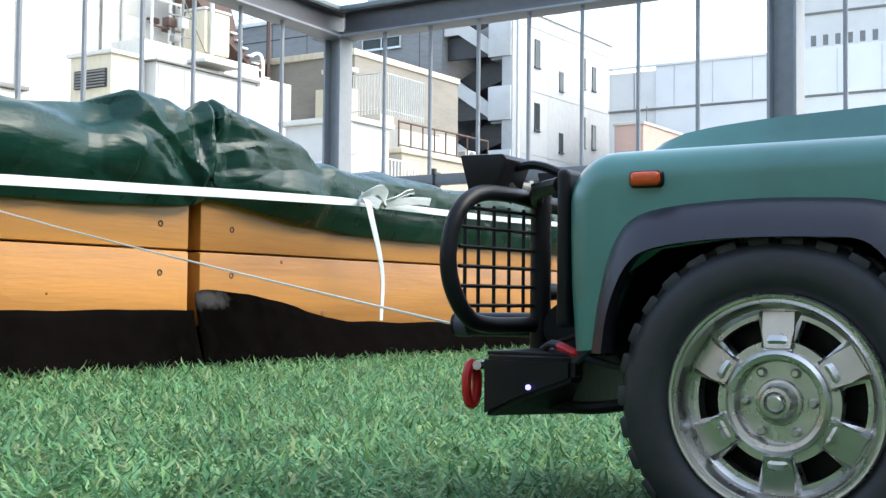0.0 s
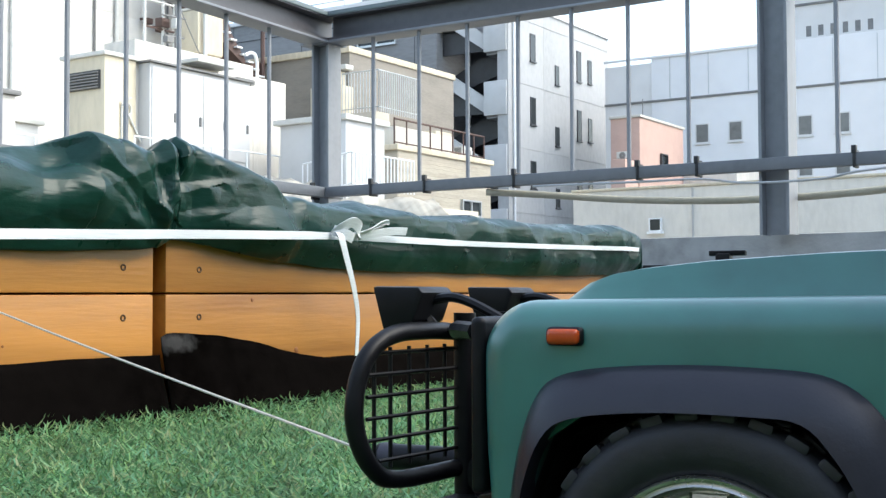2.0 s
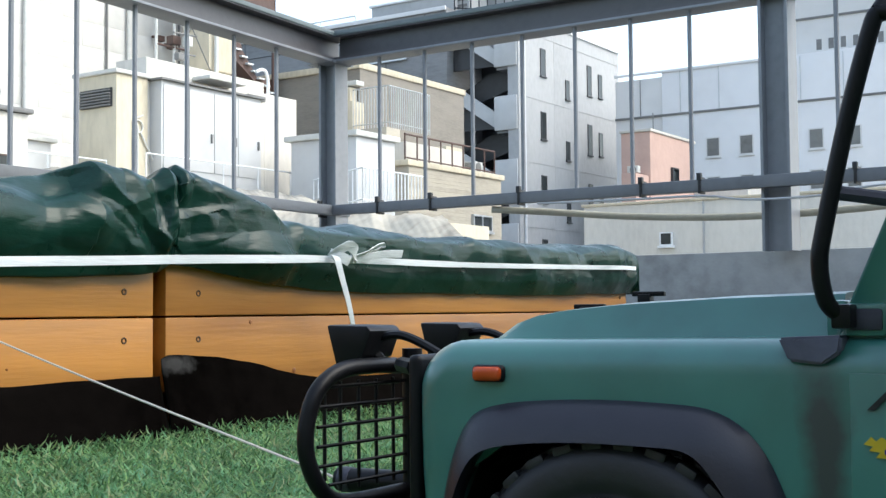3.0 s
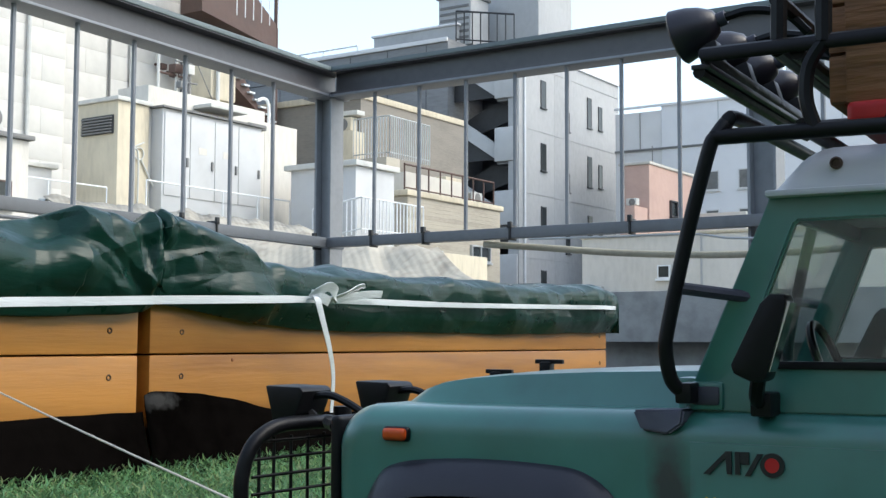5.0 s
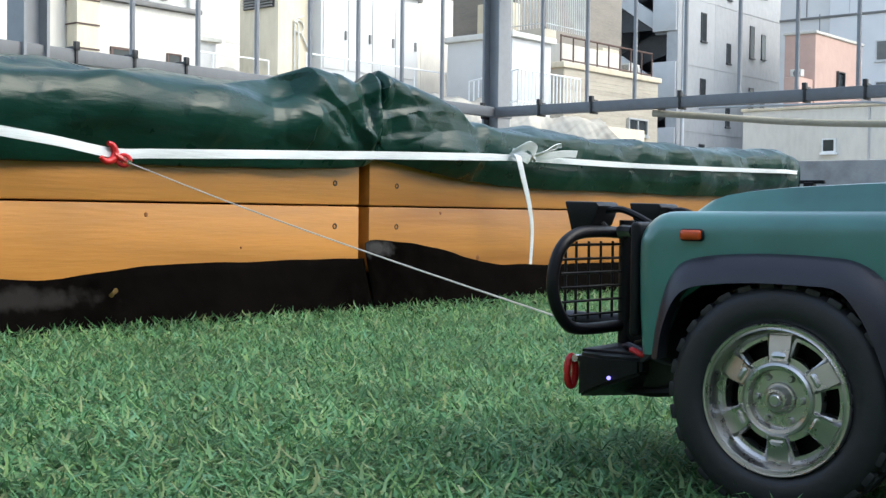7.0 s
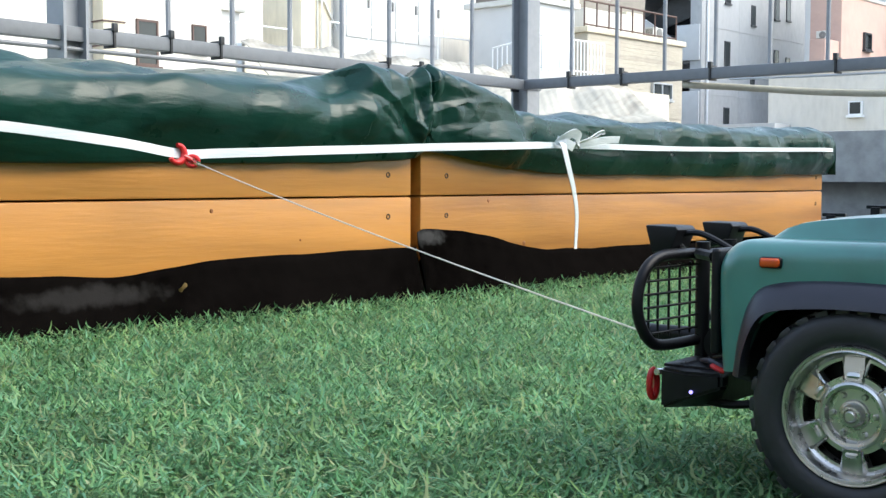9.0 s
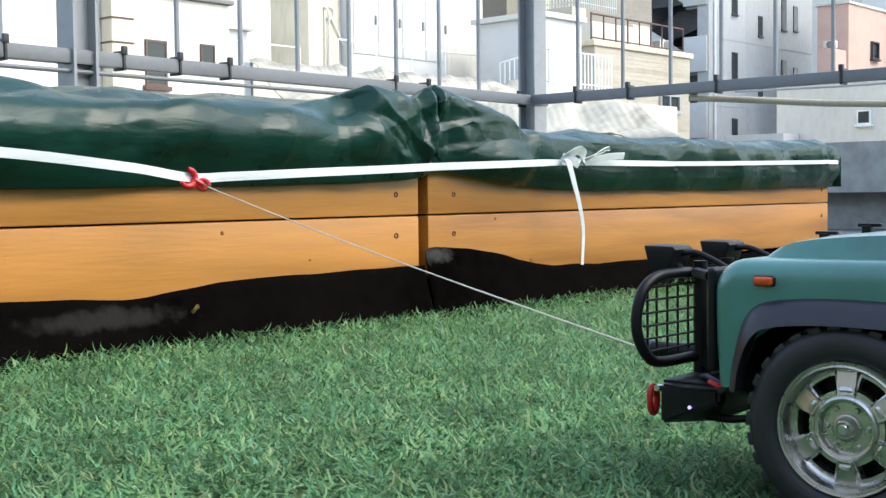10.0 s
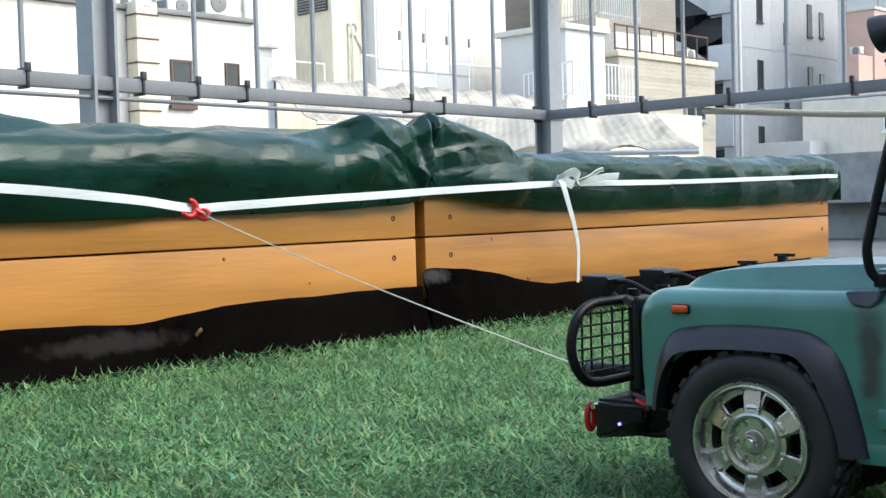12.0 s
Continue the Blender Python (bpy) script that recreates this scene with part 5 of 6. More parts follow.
def framed_side(s):
    """Cab side with a window hole, leaning inward."""
    outer = [(-0.076, 0.1435), (-0.1125, 0.2285), (-0.205, 0.2290), (-0.205, 0.1440)]
    inner = [(-0.100, 0.1625), (-0.1215, 0.2165), (-0.192, 0.2170), (-0.192, 0.1635)]
    bm = bmesh.new()
    rings = []
    for poly, off in ((outer, 0.0), (inner, 0.0), (inner, -0.005), (outer, -0.005)):
        rings.append([bm.verts.new((x, s * (lean(z) + off), z)) for x, z in poly])
    for a in range(4):
        u, v = rings[a], rings[(a + 1) % 4]
        for k in range(4):
            bm.faces.new((u[k], u[(k + 1) % 4], v[(k + 1) % 4], v[k]))
    bmesh.ops.bevel(bm, geom=[e for e in bm.edges], offset=0.0009, segments=2, affect="EDGES")
    cabside = part("cab_side", bm, PAINT, car)
    g = bmesh.new()
    pts = [(x, z) for x, z in inner]
    lo = [g.verts.new((x, s * (lean(z) - 0.0022), z)) for x, z in pts]
    hi = [g.verts.new((x, s * (lean(z) - 0.0030), z)) for x, z in pts]
    g.faces.new(lo), g.faces.new(hi[::-1])
    for k in range(4):
        g.faces.new((lo[k], lo[(k + 1) % 4], hi[(k + 1) % 4], hi[k]))
    w = part("side_window", g, CAR_GLASS, cabside, "clear side window")
    w.visible_shadow = False
    part("window_seal", box((-0.192, min(s * (lean(0.163) - 0.003), s * (lean(0.163) + 0.0012)), 0.1605), (-0.101, max(s * (lean(0.163) - 0.003), s * (lean(0.163) + 0.0012)), 0.1635), 0.0005), CAR_BLACK, cabside)
    part("rear_side", prism([(-0.2052, 0.144), (-0.2052, 0.2288), (-0.335, 0.2295), (-0.335, 0.1455)], "y", s * 0.0700, s * 0.0748), PAINT, cabside)


framed_side(1)
framed_side(-1)
part("windscreen_frame", box((-0.0805, -0.0745, 0.1435), (-0.0765, 0.0745, 0.152), 0.001), PAINT, car)
part("windscreen_header", box((-0.1165, -0.0735, 0.2195), (-0.1105, 0.0735, 0.2285), 0.001), PAINT, car)
scr = bmesh.new()
q = [scr.verts.new(p) for p in ((-0.080, -0.0725, 0.152), (-0.080, 0.0725, 0.152), (-0.1125, 0.071, 0.2195), (-0.1125, -0.071, 0.2195), (-0.081, -0.0725, 0.152), (-0.081, 0.0725, 0.152), (-0.1135, 0.071, 0.2195), (-0.1135, -0.071, 0.2195))]
for f in ((0, 1, 2, 3), (7, 6, 5, 4), (0, 4, 5, 1), (1, 5, 6, 2), (2, 6, 7, 3), (3, 7, 4, 0)):
    scr.faces.new([q[i] for i in f])
ws = part("windscreen", scr, CAR_GLASS, car, "clear windscreen")
ws.visible_shadow = False
part("cowl", box((-0.0785, -0.066, 0.143), (-0.071, 0.066, 0.1565), 0.0015), PAINT, car)
part("rear_panel", box((-0.338, -0.0745, 0.145), (-0.334, 0.0745, 0.229), 0.001), PAINT, car)

# roof with gutter
bm = box((-0.345, -0.0795, 0.2275), (-0.1115, 0.0795, 0.2455), 0.0)
for v in bm.verts:
    if v.co.z > 0.24:
        v.co.x += -0.015 if v.co.x > -0.2 else 0.006
        v.co.y *= 0.93
bmesh.ops.bevel(bm, geom=[e for e in bm.edges if max(v.co.z for v in e.verts) > 0.24], offset=0.0098, segments=6, affect="EDGES", profile=0.5)
roof = part("roof", bm, ROOF_PAINT, car, "silver-white roof")
part("gutter", box((-0.346, -0.0806, 0.2258), (-0.1112, 0.0806, 0.2285), 0.0010), ROOF_PAINT, roof)
part("roof_plug", lathe([(0.0024, 0.0), (0.0024, 0.0012), (0.0017, 0.0015), (0.0014, 0.0005), (0.0002, 0.0005)], 14, "y", (-0.1375, 0.0768, 0.2375)), BROWN_STEEL, roof)

# inside of the cab
part("dashboard", box((-0.112, -0.072, 0.115), (-0.083, 0.072, 0.1585), 0.006), CAR_BLACK, car)
sw = [(-0.124 + 0.006 * math.cos(a), 0.036 + 0.017 * math.sin(a), 0.163 + 0.015 * math.cos(a)) for a in [2 * math.pi * i / 24 for i in range(24)]]
part("steering_wheel", tube(sw, 0.0018, 8, None, True), CAR_BLACK, car)
for s in (1, -1):
    st = part("seat", box((-0.195, s * 0.036 - 0.024, 0.10), (-0.14, s * 0.036 + 0.024, 0.125), 0.006), CAR_BLACK, car)
    part("backrest", box((-0.205, s * 0.036 - 0.024, 0.115), (-0.188, s * 0.036 + 0.024, 0.182), 0.006), CAR_BLACK, st)
    part("headrest", box((-0.203, s * 0.036 - 0.013, 0.183), (-0.192, s * 0.036 + 0.013, 0.200), 0.004), CAR_BLACK, st)
part("cab_floor", box((-0.33, -0.078, 0.085), (-0.081, 0.078, 0.100)), CAR_BLACK, car)
part("cloth", box((-0.128, 0.03, 0.1585), (-0.106, 0.062, 0.1615), 0.0013), STRAP, car, "crumpled white sheet on the dashboard")

# door with print, hinge and mirror
door = part("door", box((-0.190, W - 0.003, 0.056), (-0.0825, W + 0.0003, 0.1325), 0.0004), PAINT, car)
part("sill", box((-0.190, W - 0.004, 0.042), (-0.066, W + 0.0010, 0.0545), 0.0012), PAINT, car)
part("hinge", box((-0.091, W - 0.001, 0.064), (-0.079, W + 0.0034, 0.0755), 0.0012), PAINT, door)
vent_panel = part("vent_panel", box((-0.0935, 0.0745, 0.1442), (-0.0800, 0.0790, 0.1552), 0.0016), PAINT, car, "green scuttle vent with a dull cover")
part("cover", box((-0.0922, 0.0780, 0.1462), (-0.0813, 0.0797, 0.1535), 0.0012), GREY_PLASTIC, vent_panel)
bm = prism([(-0.0600, 0.1440), (-0.0810, 0.1448), (-0.0802, 0.1390), (-0.0745, 0.1350), (-0.0635, 0.1362)], "y", 0.074, W + 0.0022)
bmesh.ops.bevel(bm, geom=list(bm.edges), offset=0.0009, segments=2, affect="EDGES")
part("corner_cap", bm, CAP_GREY, car, "worn violet-grey plastic corner cap")


def decal(poly, material, name="print", y=W + 0.0009, deep=0.0004, parent=door):
    return part(name, prism(poly, "y", y - 0.0006, y + deep), material, parent, flat=True)


decal([(-0.0880, 0.1208), (-0.0905, 0.1208), (-0.0990, 0.1296), (-0.0968, 0.1296)], BLACK_PRINT, "stripe")
decal([(-0.0966, 0.1296), (-0.0990, 0.1296), (-0.0990, 0.1212), (-0.0972, 0.1212)], BLACK_PRINT, "stripe", W + 0.0010)
decal([(-0.1004, 0.1296), (-0.1022, 0.1296), (-0.1022, 0.1212), (-0.1004, 0.1212)], BLACK_PRINT, "stripe")
decal([(-0.1023, 0.1296), (-0.1056, 0.1296), (-0.1056, 0.1250), (-0.1023, 0.1250)], BLACK_PRINT, "stripe")
decal([(-0.1040, 0.1208), (-0.1060, 0.1208), (-0.1108, 0.1292), (-0.1088, 0.1292)], BLACK_PRINT, "stripe")
decal([(-0.1143 + 0.0045 * math.cos(a), 0.1252 + 0.0045 * math.sin(a)) for a in [2 * math.pi * i / 28 for i in range(28)]], BLACK_PRINT, "disc")
decal([(-0.1143 + 0.0027 * math.cos(a), 0.1252 + 0.0027 * math.sin(a)) for a in [2 * math.pi * i / 24 for i in range(24)]], RED, "disc", W + 0.0012)
decal([(-0.0868, 0.1098), (-0.0890, 0.1122), (-0.0905, 0.1108), (-0.0922, 0.1122), (-0.0940, 0.1112), (-0.1238, 0.1108), (-0.1258, 0.1120), (-0.1296, 0.1104), (-0.1272, 0.1090), (-0.1322, 0.1072), (-0.1300, 0.1064), (-0.1312, 0.1052), (-0.0905, 0.1056), (-0.0918, 0.1074), (-0.0884, 0.1078), (-0.0896, 0.1092)], YELLOW, "banner")
for i in range(9):
    x = -0.0945 - 0.0031 * i
    if i != 5:
        decal([(x, 0.1110), (x - 0.0023, 0.1110), (x - 0.0023, 0.1092), (x, 0.1092)], VIOLET, "bar", W + 0.0012)
for i in range(11):
    x = -0.0932 - 0.0029 * i
    decal([(x, 0.1084), (x - 0.0024, 0.1084), (x - 0.0024, 0.1068), (x, 0.1068)], BLACK_PRINT if i % 3 else VIOLET, "bar", W + 0.0012)

mirror = part("mirror", prism([(-0.1055, 0.1625), (-0.1165, 0.1845), (-0.1200, 0.1880), (-0.1255, 0.1880), (-0.1262, 0.1845), (-0.1185, 0.1572), (-0.1140, 0.1560), (-0.1066, 0.1592)], "y", 0.0965, 0.1095, None, 0.0018), CAR_BLACK, car, "black door mirror")
part("mirror_glass", prism([(-0.1186, 0.1605), (-0.1196, 0.1602), (-0.1272, 0.1848), (-0.1260, 0.1854)], "y", 0.0985, 0.1078), CHROME, mirror)
part("mirror_arm", tube(smooth_path([(-0.1100, 0.0840, 0.1480), (-0.1105, 0.0930, 0.1500), (-0.1140, 0.1010, 0.1600)], 4), 0.0028, 8), CAR_BLACK, mirror)
part("mirror_foot", box((-0.1150, 0.0745, 0.1430), (-0.1070, 0.0900, 0.1520), 0.0012), CAR_BLACK, mirror)
m2 = again(mirror, car, m=Matrix.Diagonal((1, -1, 1, 1)))

# indicator lamp
lamp = part("indicator", box((0.0432, W - 0.002, 0.1268), (0.0568, W + 0.0024, 0.1334), 0.0022, None, 3), CAR_BLACK, car)
part("lens", box((0.0440, W + 0.001, 0.1274), (0.0558, W + 0.0042, 0.1328), 0.0021, None, 3), ORANGE, lamp, "orange indicator lens")

# wheel-arch flares
ARCH_OUT = [(0.0720, 0.064), (0.0685, 0.088), (0.0615, 0.1085), (0.0490, 0.1178), (0.0160, 0.1212), (-0.0200, 0.1208), (-0.0385, 0.1182), (-0.0520, 0.1085), (-0.0615, 0.090), (-0.0690, 0.064), (-0.0735, 0.046)]
ARCH_IN = [(0.0640, 0.064), (0.0615, 0.080), (0.0545, 0.0965), (0.0435, 0.1035), (0.0160, 0.1066), (-0.0160, 0.1066), (-0.0310, 0.1050), (-0.0400, 0.0965), (-0.0480, 0.083), (-0.0555, 0.064), (-0.0600, 0.046)]


def flare(s, dx=0.0):
    bm = bmesh.new()
    po = smooth_path([(x, 0, z) for x, z in ARCH_OUT], 4)
    pi = smooth_path([(x, 0, z) for x, z in ARCH_IN], 4)
    rings = []
    for o, i in zip(po, pi):
        mid = o.lerp(i, 0.55)
        rings.append([bm.verts.new((p.x + dx, s * y, p.z)) for p, y in ((o, 0.0835), (o, 0.0868), (o.lerp(i, 0.15), 0.0900), (mid, 0.0952), (i, 0.0975), (i, 0.0935), (i.lerp(o, 0.2), 0.0780))])
    for u, v in zip(rings, rings[1:]):
        for k in range(7):
            bm.faces.new((u[k], u[(k + 1) % 7], v[(k + 1) % 7], v[k]))
    bm.faces.new(rings[0][::-1])
    bm.faces.new(rings[-1])
    return part("wheel_arch", bm, FLARE, car, "black plastic wheel arch flare")


for s in (1, -1):
    flare(s)
    flare(s, -0.250)

# dark liners inside the arches
def liner(dx):
    bm = bmesh.new()
    rows = [[bm.verts.new((x * 0.997 + dx, y, z - 0.0004)) for y in (-0.0864, 0.0864)] for x, z in ARCH_IN]
    rows2 = [[bm.verts.new((x * 0.96 + dx, y, z - 0.0030)) for y in (0.0864, -0.0864)] for x, z in ARCH_IN]
    for (a, b), (c, d), (e, f), (g, h) in zip(rows, rows[1:], rows2, rows2[1:]):
        bm.faces.new((a, b, d, c))
        bm.faces.new((e, f, h, g))
    return part("arch_liner", bm, CAR_BLACK, car)


liner(0.0)
liner(-0.25)


# wheels
def wheel_parts():
    bm = lathe([(0.0345, -0.004), (0.0345, -0.006), (0.004, -0.006), (0.004, -0.004)], 32, "y")
    wheel = part("wheel", bm, CAR_BLACK, car)
    t = lathe([(0.0395, 0.0165), (0.0425, 0.0196), (0.0480, 0.0208), (0.0540, 0.0202), (0.0580, 0.0186), (0.0600, 0.0160), (0.0606, 0.0120), (0.0606, -0.0120), (0.0600, -0.0160), (0.0580, -0.0186), (0.0540, -0.0202), (0.0480, -0.0208), (0.0425, -0.0196), (0.0395, -0.0165)], 72, "y", closed=True)
    part("tyre", t, RUBBER, wheel, "knobbly black rubber tyre")
    blk = box((0.0565, 0.0110, -0.0042), (0.0618, 0.0180, 0.0042), 0.0016, None, 2)
    side_block = part("tread_block", blk, RUBBER, wheel)
    mid = box((0.0585, 0.0010, -0.0044), (0.0626, 0.0100, 0.0040), 0.0006, None, 1)
    for v in mid.verts:
        v.co.z += v.co.y * 0.4
    mid_block = part("tread_block", mid, RUBBER, wheel)
    for k in range(30):
        for b, sgn in ((side_block, 1), (side_block, -1), (mid_block, 1), (mid_block, -1)):
            m = pose(0, 0, 0, 0, 360 / 30 * (k + (0.5 if sgn < 0 else 0)), 0) @ Matrix.Diagonal((1, sgn, 1, 1))
            if k == 0 and sgn > 0:
                b.matrix_basis = m
            else:
                again(b, wheel, m=m)
    r = lathe([(0.0404, 0.0150), (0.0404, 0.0196), (0.0397, 0.0206), (0.0387, 0.0204), (0.0382, 0.0190), (0.0375, 0.0190), (0.0367, 0.0196), (0.0357, 0.0172), (0.0350, 0.0128), (0.0340, 0.0060), (0.0340, -0.0100), (0.0404, -0.0100)], 72, "y", closed=True)
    rim = part("rim", r, RIM, wheel, "worn bright alloy rim")
    # pressed disc with six windows
    rings = ((0.0060, 0.0096), (0.0156, 0.0100), (0.0168, 0.0138), (0.0228, 0.0136), (0.0272, 0.0120), (0.0314, 0.0108), (0.0332, 0.0108), (0.0352, 0.0126))
    sp = bmesh.new()
    n = 96
    g = [[sp.verts.new((r0 * math.cos(2 * math.pi * k / n), d0 + ((0.0022 if r0 < 0.026 else 0.0014) * min(1.0, max(0.0, 1.6 * math.cos(6 * 2 * math.pi * k / n))) if 0.018 < r0 < 0.032 else 0.0), r0 * math.sin(2 * math.pi * k / n))) for k in range(n)] for r0, d0 in rings]
    for i in range(len(rings) - 1):
        for k in range(n):
            off = abs((k + 0.5) % 16 - 8)
            if i in (3, 4) and off < 4.2:
                continue
            sp.faces.new((g[i][k], g[i][(k + 1) % n], g[i + 1][(k + 1) % n], g[i + 1][k]))
    bmesh.ops.recalc_face_normals(sp, faces=sp.faces)
    ext = bmesh.ops.extrude_face_region(sp, geom=list(sp.faces))["geom"]
    for v in [e for e in ext if isinstance(e, bmesh.types.BMVert)]:
        v.co.y -= 0.0075
    bmesh.ops.rotate(sp, verts=sp.verts, matrix=Matrix.Rotation(radians(30), 3, "Y"))
    part("spoke_disc", sp, RIM, wheel, "alloy disc with six spokes and dark windows")
    # raised pad on each spoke, sloping from the hub plate down to the rim
    pad = bmesh.new()
    for y0, y1, grow in ((0.0100, 0.0100, 1.0), (0.0160, 0.0130, 0.80)):
        ring = [pad.verts.new((r0, yy, z0 * grow)) for r0, yy, z0 in ((0.0190, y0, -0.0076), (0.0190, y0, 0.0076), (0.0266, (y0 + y1) / 2 - 0.0006, 0.0060), (0.0345, y1, 0.0092), (0.0345, y1, -0.0092), (0.0266, (y0 + y1) / 2 - 0.0006, -0.0060))]
        if y0 < 0.012:
            low = ring
    for k in range(6):
        pad.faces.new((low[k], low[(k + 1) % 6], ring[(k + 1) % 6], ring[k]))
    pad.faces.new(ring), pad.faces.new(low[::-1])
    bmesh.ops.bevel(pad, geom=list(pad.edges), offset=0.0011, segments=3, affect="EDGES")
    spoke = part("spoke", pad, RIM, wheel)
    spoke.matrix_basis = pose(0, 0, 0, 0, 30, 0)
    for k in range(1, 6):
        again(spoke, wheel, m=pose(0, 0, 0, 0, 30 + 60 * k, 0))
    plate_edge = lathe([(0.0150, 0.0100), (0.0152, 0.0150), (0.0160, 0.0166), (0.0178, 0.0170), (0.0192, 0.0160), (0.0198, 0.0120)], 48, "y")
    part("hub_ring", plate_edge, RIM, wheel)
    h = lathe([(0.0088, 0.0060), (0.0088, 0.0126), (0.0082, 0.0134), (0.0072, 0.0136), (0.0068, 0.0146), (0.0063, 0.0172), (0.0055, 0.0188), (0.0042, 0.0190), (0.0038, 0.0180), (0.0031, 0.0196), (0.0024, 0.0202), (0.0004, 0.0202)], 36, "y")
    part("hub", h, RIM, wheel, "dull grey hub with a round cap")
    nut = part("wheel_nut", lathe([(0.0019, 0.0095), (0.0019, 0.0138), (0.0012, 0.0148), (0.0002, 0.0148)], 8, "y", (0.0125, 0, 0)), RIM, wheel)
    for k in range(1, 6):
        again(nut, wheel, m=pose(0, 0, 0, 0, 60 * k, 0))
    return wheel


wheel = wheel_parts()
SIZE = Matrix.Diagonal((0.96, 1, 0.96, 1))
wheel.matrix_basis = pose(0, 0.0745, 0.0485) @ SIZE
for x, y, rz in ((0, -0.0745, 180), (-0.25, 0.0745, 0), (-0.25, -0.0745, 180)):
    w2 = copy_thing(wheel, pose(x, y, 0.0485, 0, 17, rz) @ SIZE)

# chassis, axle and links
part("chassis", box((-0.32, -0.034, 0.060), (0.095, 0.034, 0.082), 0.003), CAR_BLACK, car)
part("inner_panel", box((-0.068, -0.050, 0.062), (0.076, 0.050, 0.128), 0.002), CAR_BLACK, car)
part("inner_panel", box((-0.315, -0.050, 0.050), (-0.19, 0.050, 0.120), 0.002), CAR_BLACK, car)
for x in (0.0, -0.25):
    part("axle", rod((x, -0.066, 0.0545), (x, 0.066, 0.0545), 0.0065, 12), CAR_BLACK, car)
    part("differential", lathe([(0.004, -0.018), (0.014, -0.012), (0.016, 0.0), (0.014, 0.012), (0.004, 0.018)], 16, "y", (x, -0.015, 0.0545)), CAR_BLACK, car)
part("steering_link", rod((0.030, -0.060, 0.053), (0.030, 0.062, 0.053), 0.0025, 8), CAR_BLACK, car)
for s in (1, -1):
    part("lower_link", rod((0.004, s * 0.045, 0.046), (-0.10, s * 0.03, 0.058), 0.0028, 8), CAR_BLACK, car)
    part("shock_absorber", rod((0.012, s * 0.056, 0.060), (0.026, s * 0.05, 0.112), 0.0055, 12), CAR_BLACK, car)
    part("front_strut", tube(smooth_path([(0.095, s * 0.064, 0.055), (0.084, s * 0.074, 0.0605), (0.073, s * 0.076, 0.0690), (0.062, s * 0.074, 0.078)], 4), 0.0023, 8), GREY_PLASTIC, car)
part("brace", rod((0.104, 0.066, 0.050), (0.062, 0.058, 0.078), 0.0032, 8), CAR_BLACK, car)
part("brace", tube(smooth_path([(0.104, 0.060, 0.041), (0.084, 0.058, 0.040), (0.060, 0.050, 0.044), (0.030, 0.045, 0.050)], 4), 0.0026, 8), CAR_BLACK, car)
part("brace", tube(smooth_path([(0.112, 0.045, 0.0630), (0.098, 0.062, 0.0660), (0.080, 0.066, 0.0600), (0.064, 0.060, 0.0560)], 4), 0.0016, 8), GREY_PLASTIC, car)
part("wire", tube(smooth_path([(0.0905, 0.0760, 0.0655), (0.0880, 0.0770, 0.0650), (0.0845, 0.0770, 0.0635), (0.0825, 0.0760, 0.0630)], 5), 0.0017, 8), RED, car, "short red wire plug")
part("wire", tube(smooth_path([(0.102, 0.050, 0.0665), (0.085, 0.062, 0.0700), (0.070, 0.064, 0.0660), (0.058, 0.060, 0.0690)], 5), 0.0011, 6), CAR_BLACK, car)

# front: grille panel, bumper, shackles, fairlead, guards and lamps
part("grille", box((0.0850, -0.080, 0.0730), (0.0905, 0.080, 0.1365), 0.0026, None, 3), CAR_BLACK, car, "black front panel")
plan = [(0.1340, -0.050), (0.1340, 0.050), (0.1255, 0.074), (0.1060, 0.0815), (0.0840, 0.0775), (0.0820, 0.070), (0.1000, 0.050), (0.1000, -0.050), (0.0820, -0.070), (0.0840, -0.0775), (0.1060, -0.0815), (0.1255, -0.074)]
bm = prism(plan, "z", 0.0350, 0.0610)
for v in bm.verts:
    if v.co.z < 0.04 and v.co.x < 0.12 and abs(v.co.y) > 0.06:
        v.co.z += (0.128 - v.co.x) * 0.38
bmesh.ops.bevel(bm, geom=list(bm.edges), offset=0.0018, segments=2, affect="EDGES")
bumper = part("bumper", bm, CAR_BLACK, car, "black steel winch bumper")
part("top_plate", box((0.088, -0.066, 0.0605), (0.128, 0.066, 0.0625), 0.0006), CAR_BLACK, bumper)
part("winch", rod((0.108, -0.030, 0.072), (0.108, 0.030, 0.072), 0.011, 16), CAR_BLACK, bumper)
part("led", lathe([(0.0011, 0.0), (0.0011, 0.0010), (0.0007, 0.0015), (0.0002, 0.0016)], 12, "y", (0.1015, 0.0809, 0.0490)), LED, bumper, "small lit blue-white lamp")
for s in (1, -1):
    ring = [(0.1375 + 0.0010 * math.cos(a), s * 0.062 + 0.0030 * math.cos(a), 0.0480 + 0.0088 * math.sin(a)) for a in [2 * math.pi * i / 20 for i in range(20)]]
    sh = part("shackle", tube(ring, 0.0022, 8, None, True), RED, bumper, "red tow shackle")
    part("pin", rod((0.1335, s * 0.060 - 0.005, 0.0555), (0.1335, s * 0.060 + 0.005, 0.0562), 0.0022, 8), CHROME, sh, "bright steel pin")
fair = part("fairlead", rod((0.130, 0.0, 0.0725), (0.180, 0.0, 0.0720), 0.0058, 14), CAR_BLACK, bumper)
part("stopper", lathe([(0.0035, 0.180), (0.0062, 0.178), (0.0062, 0.172), (0.004, 0.170)], 14, "x", (0, 0, 0.0720)), GREY_PLASTIC, fair)


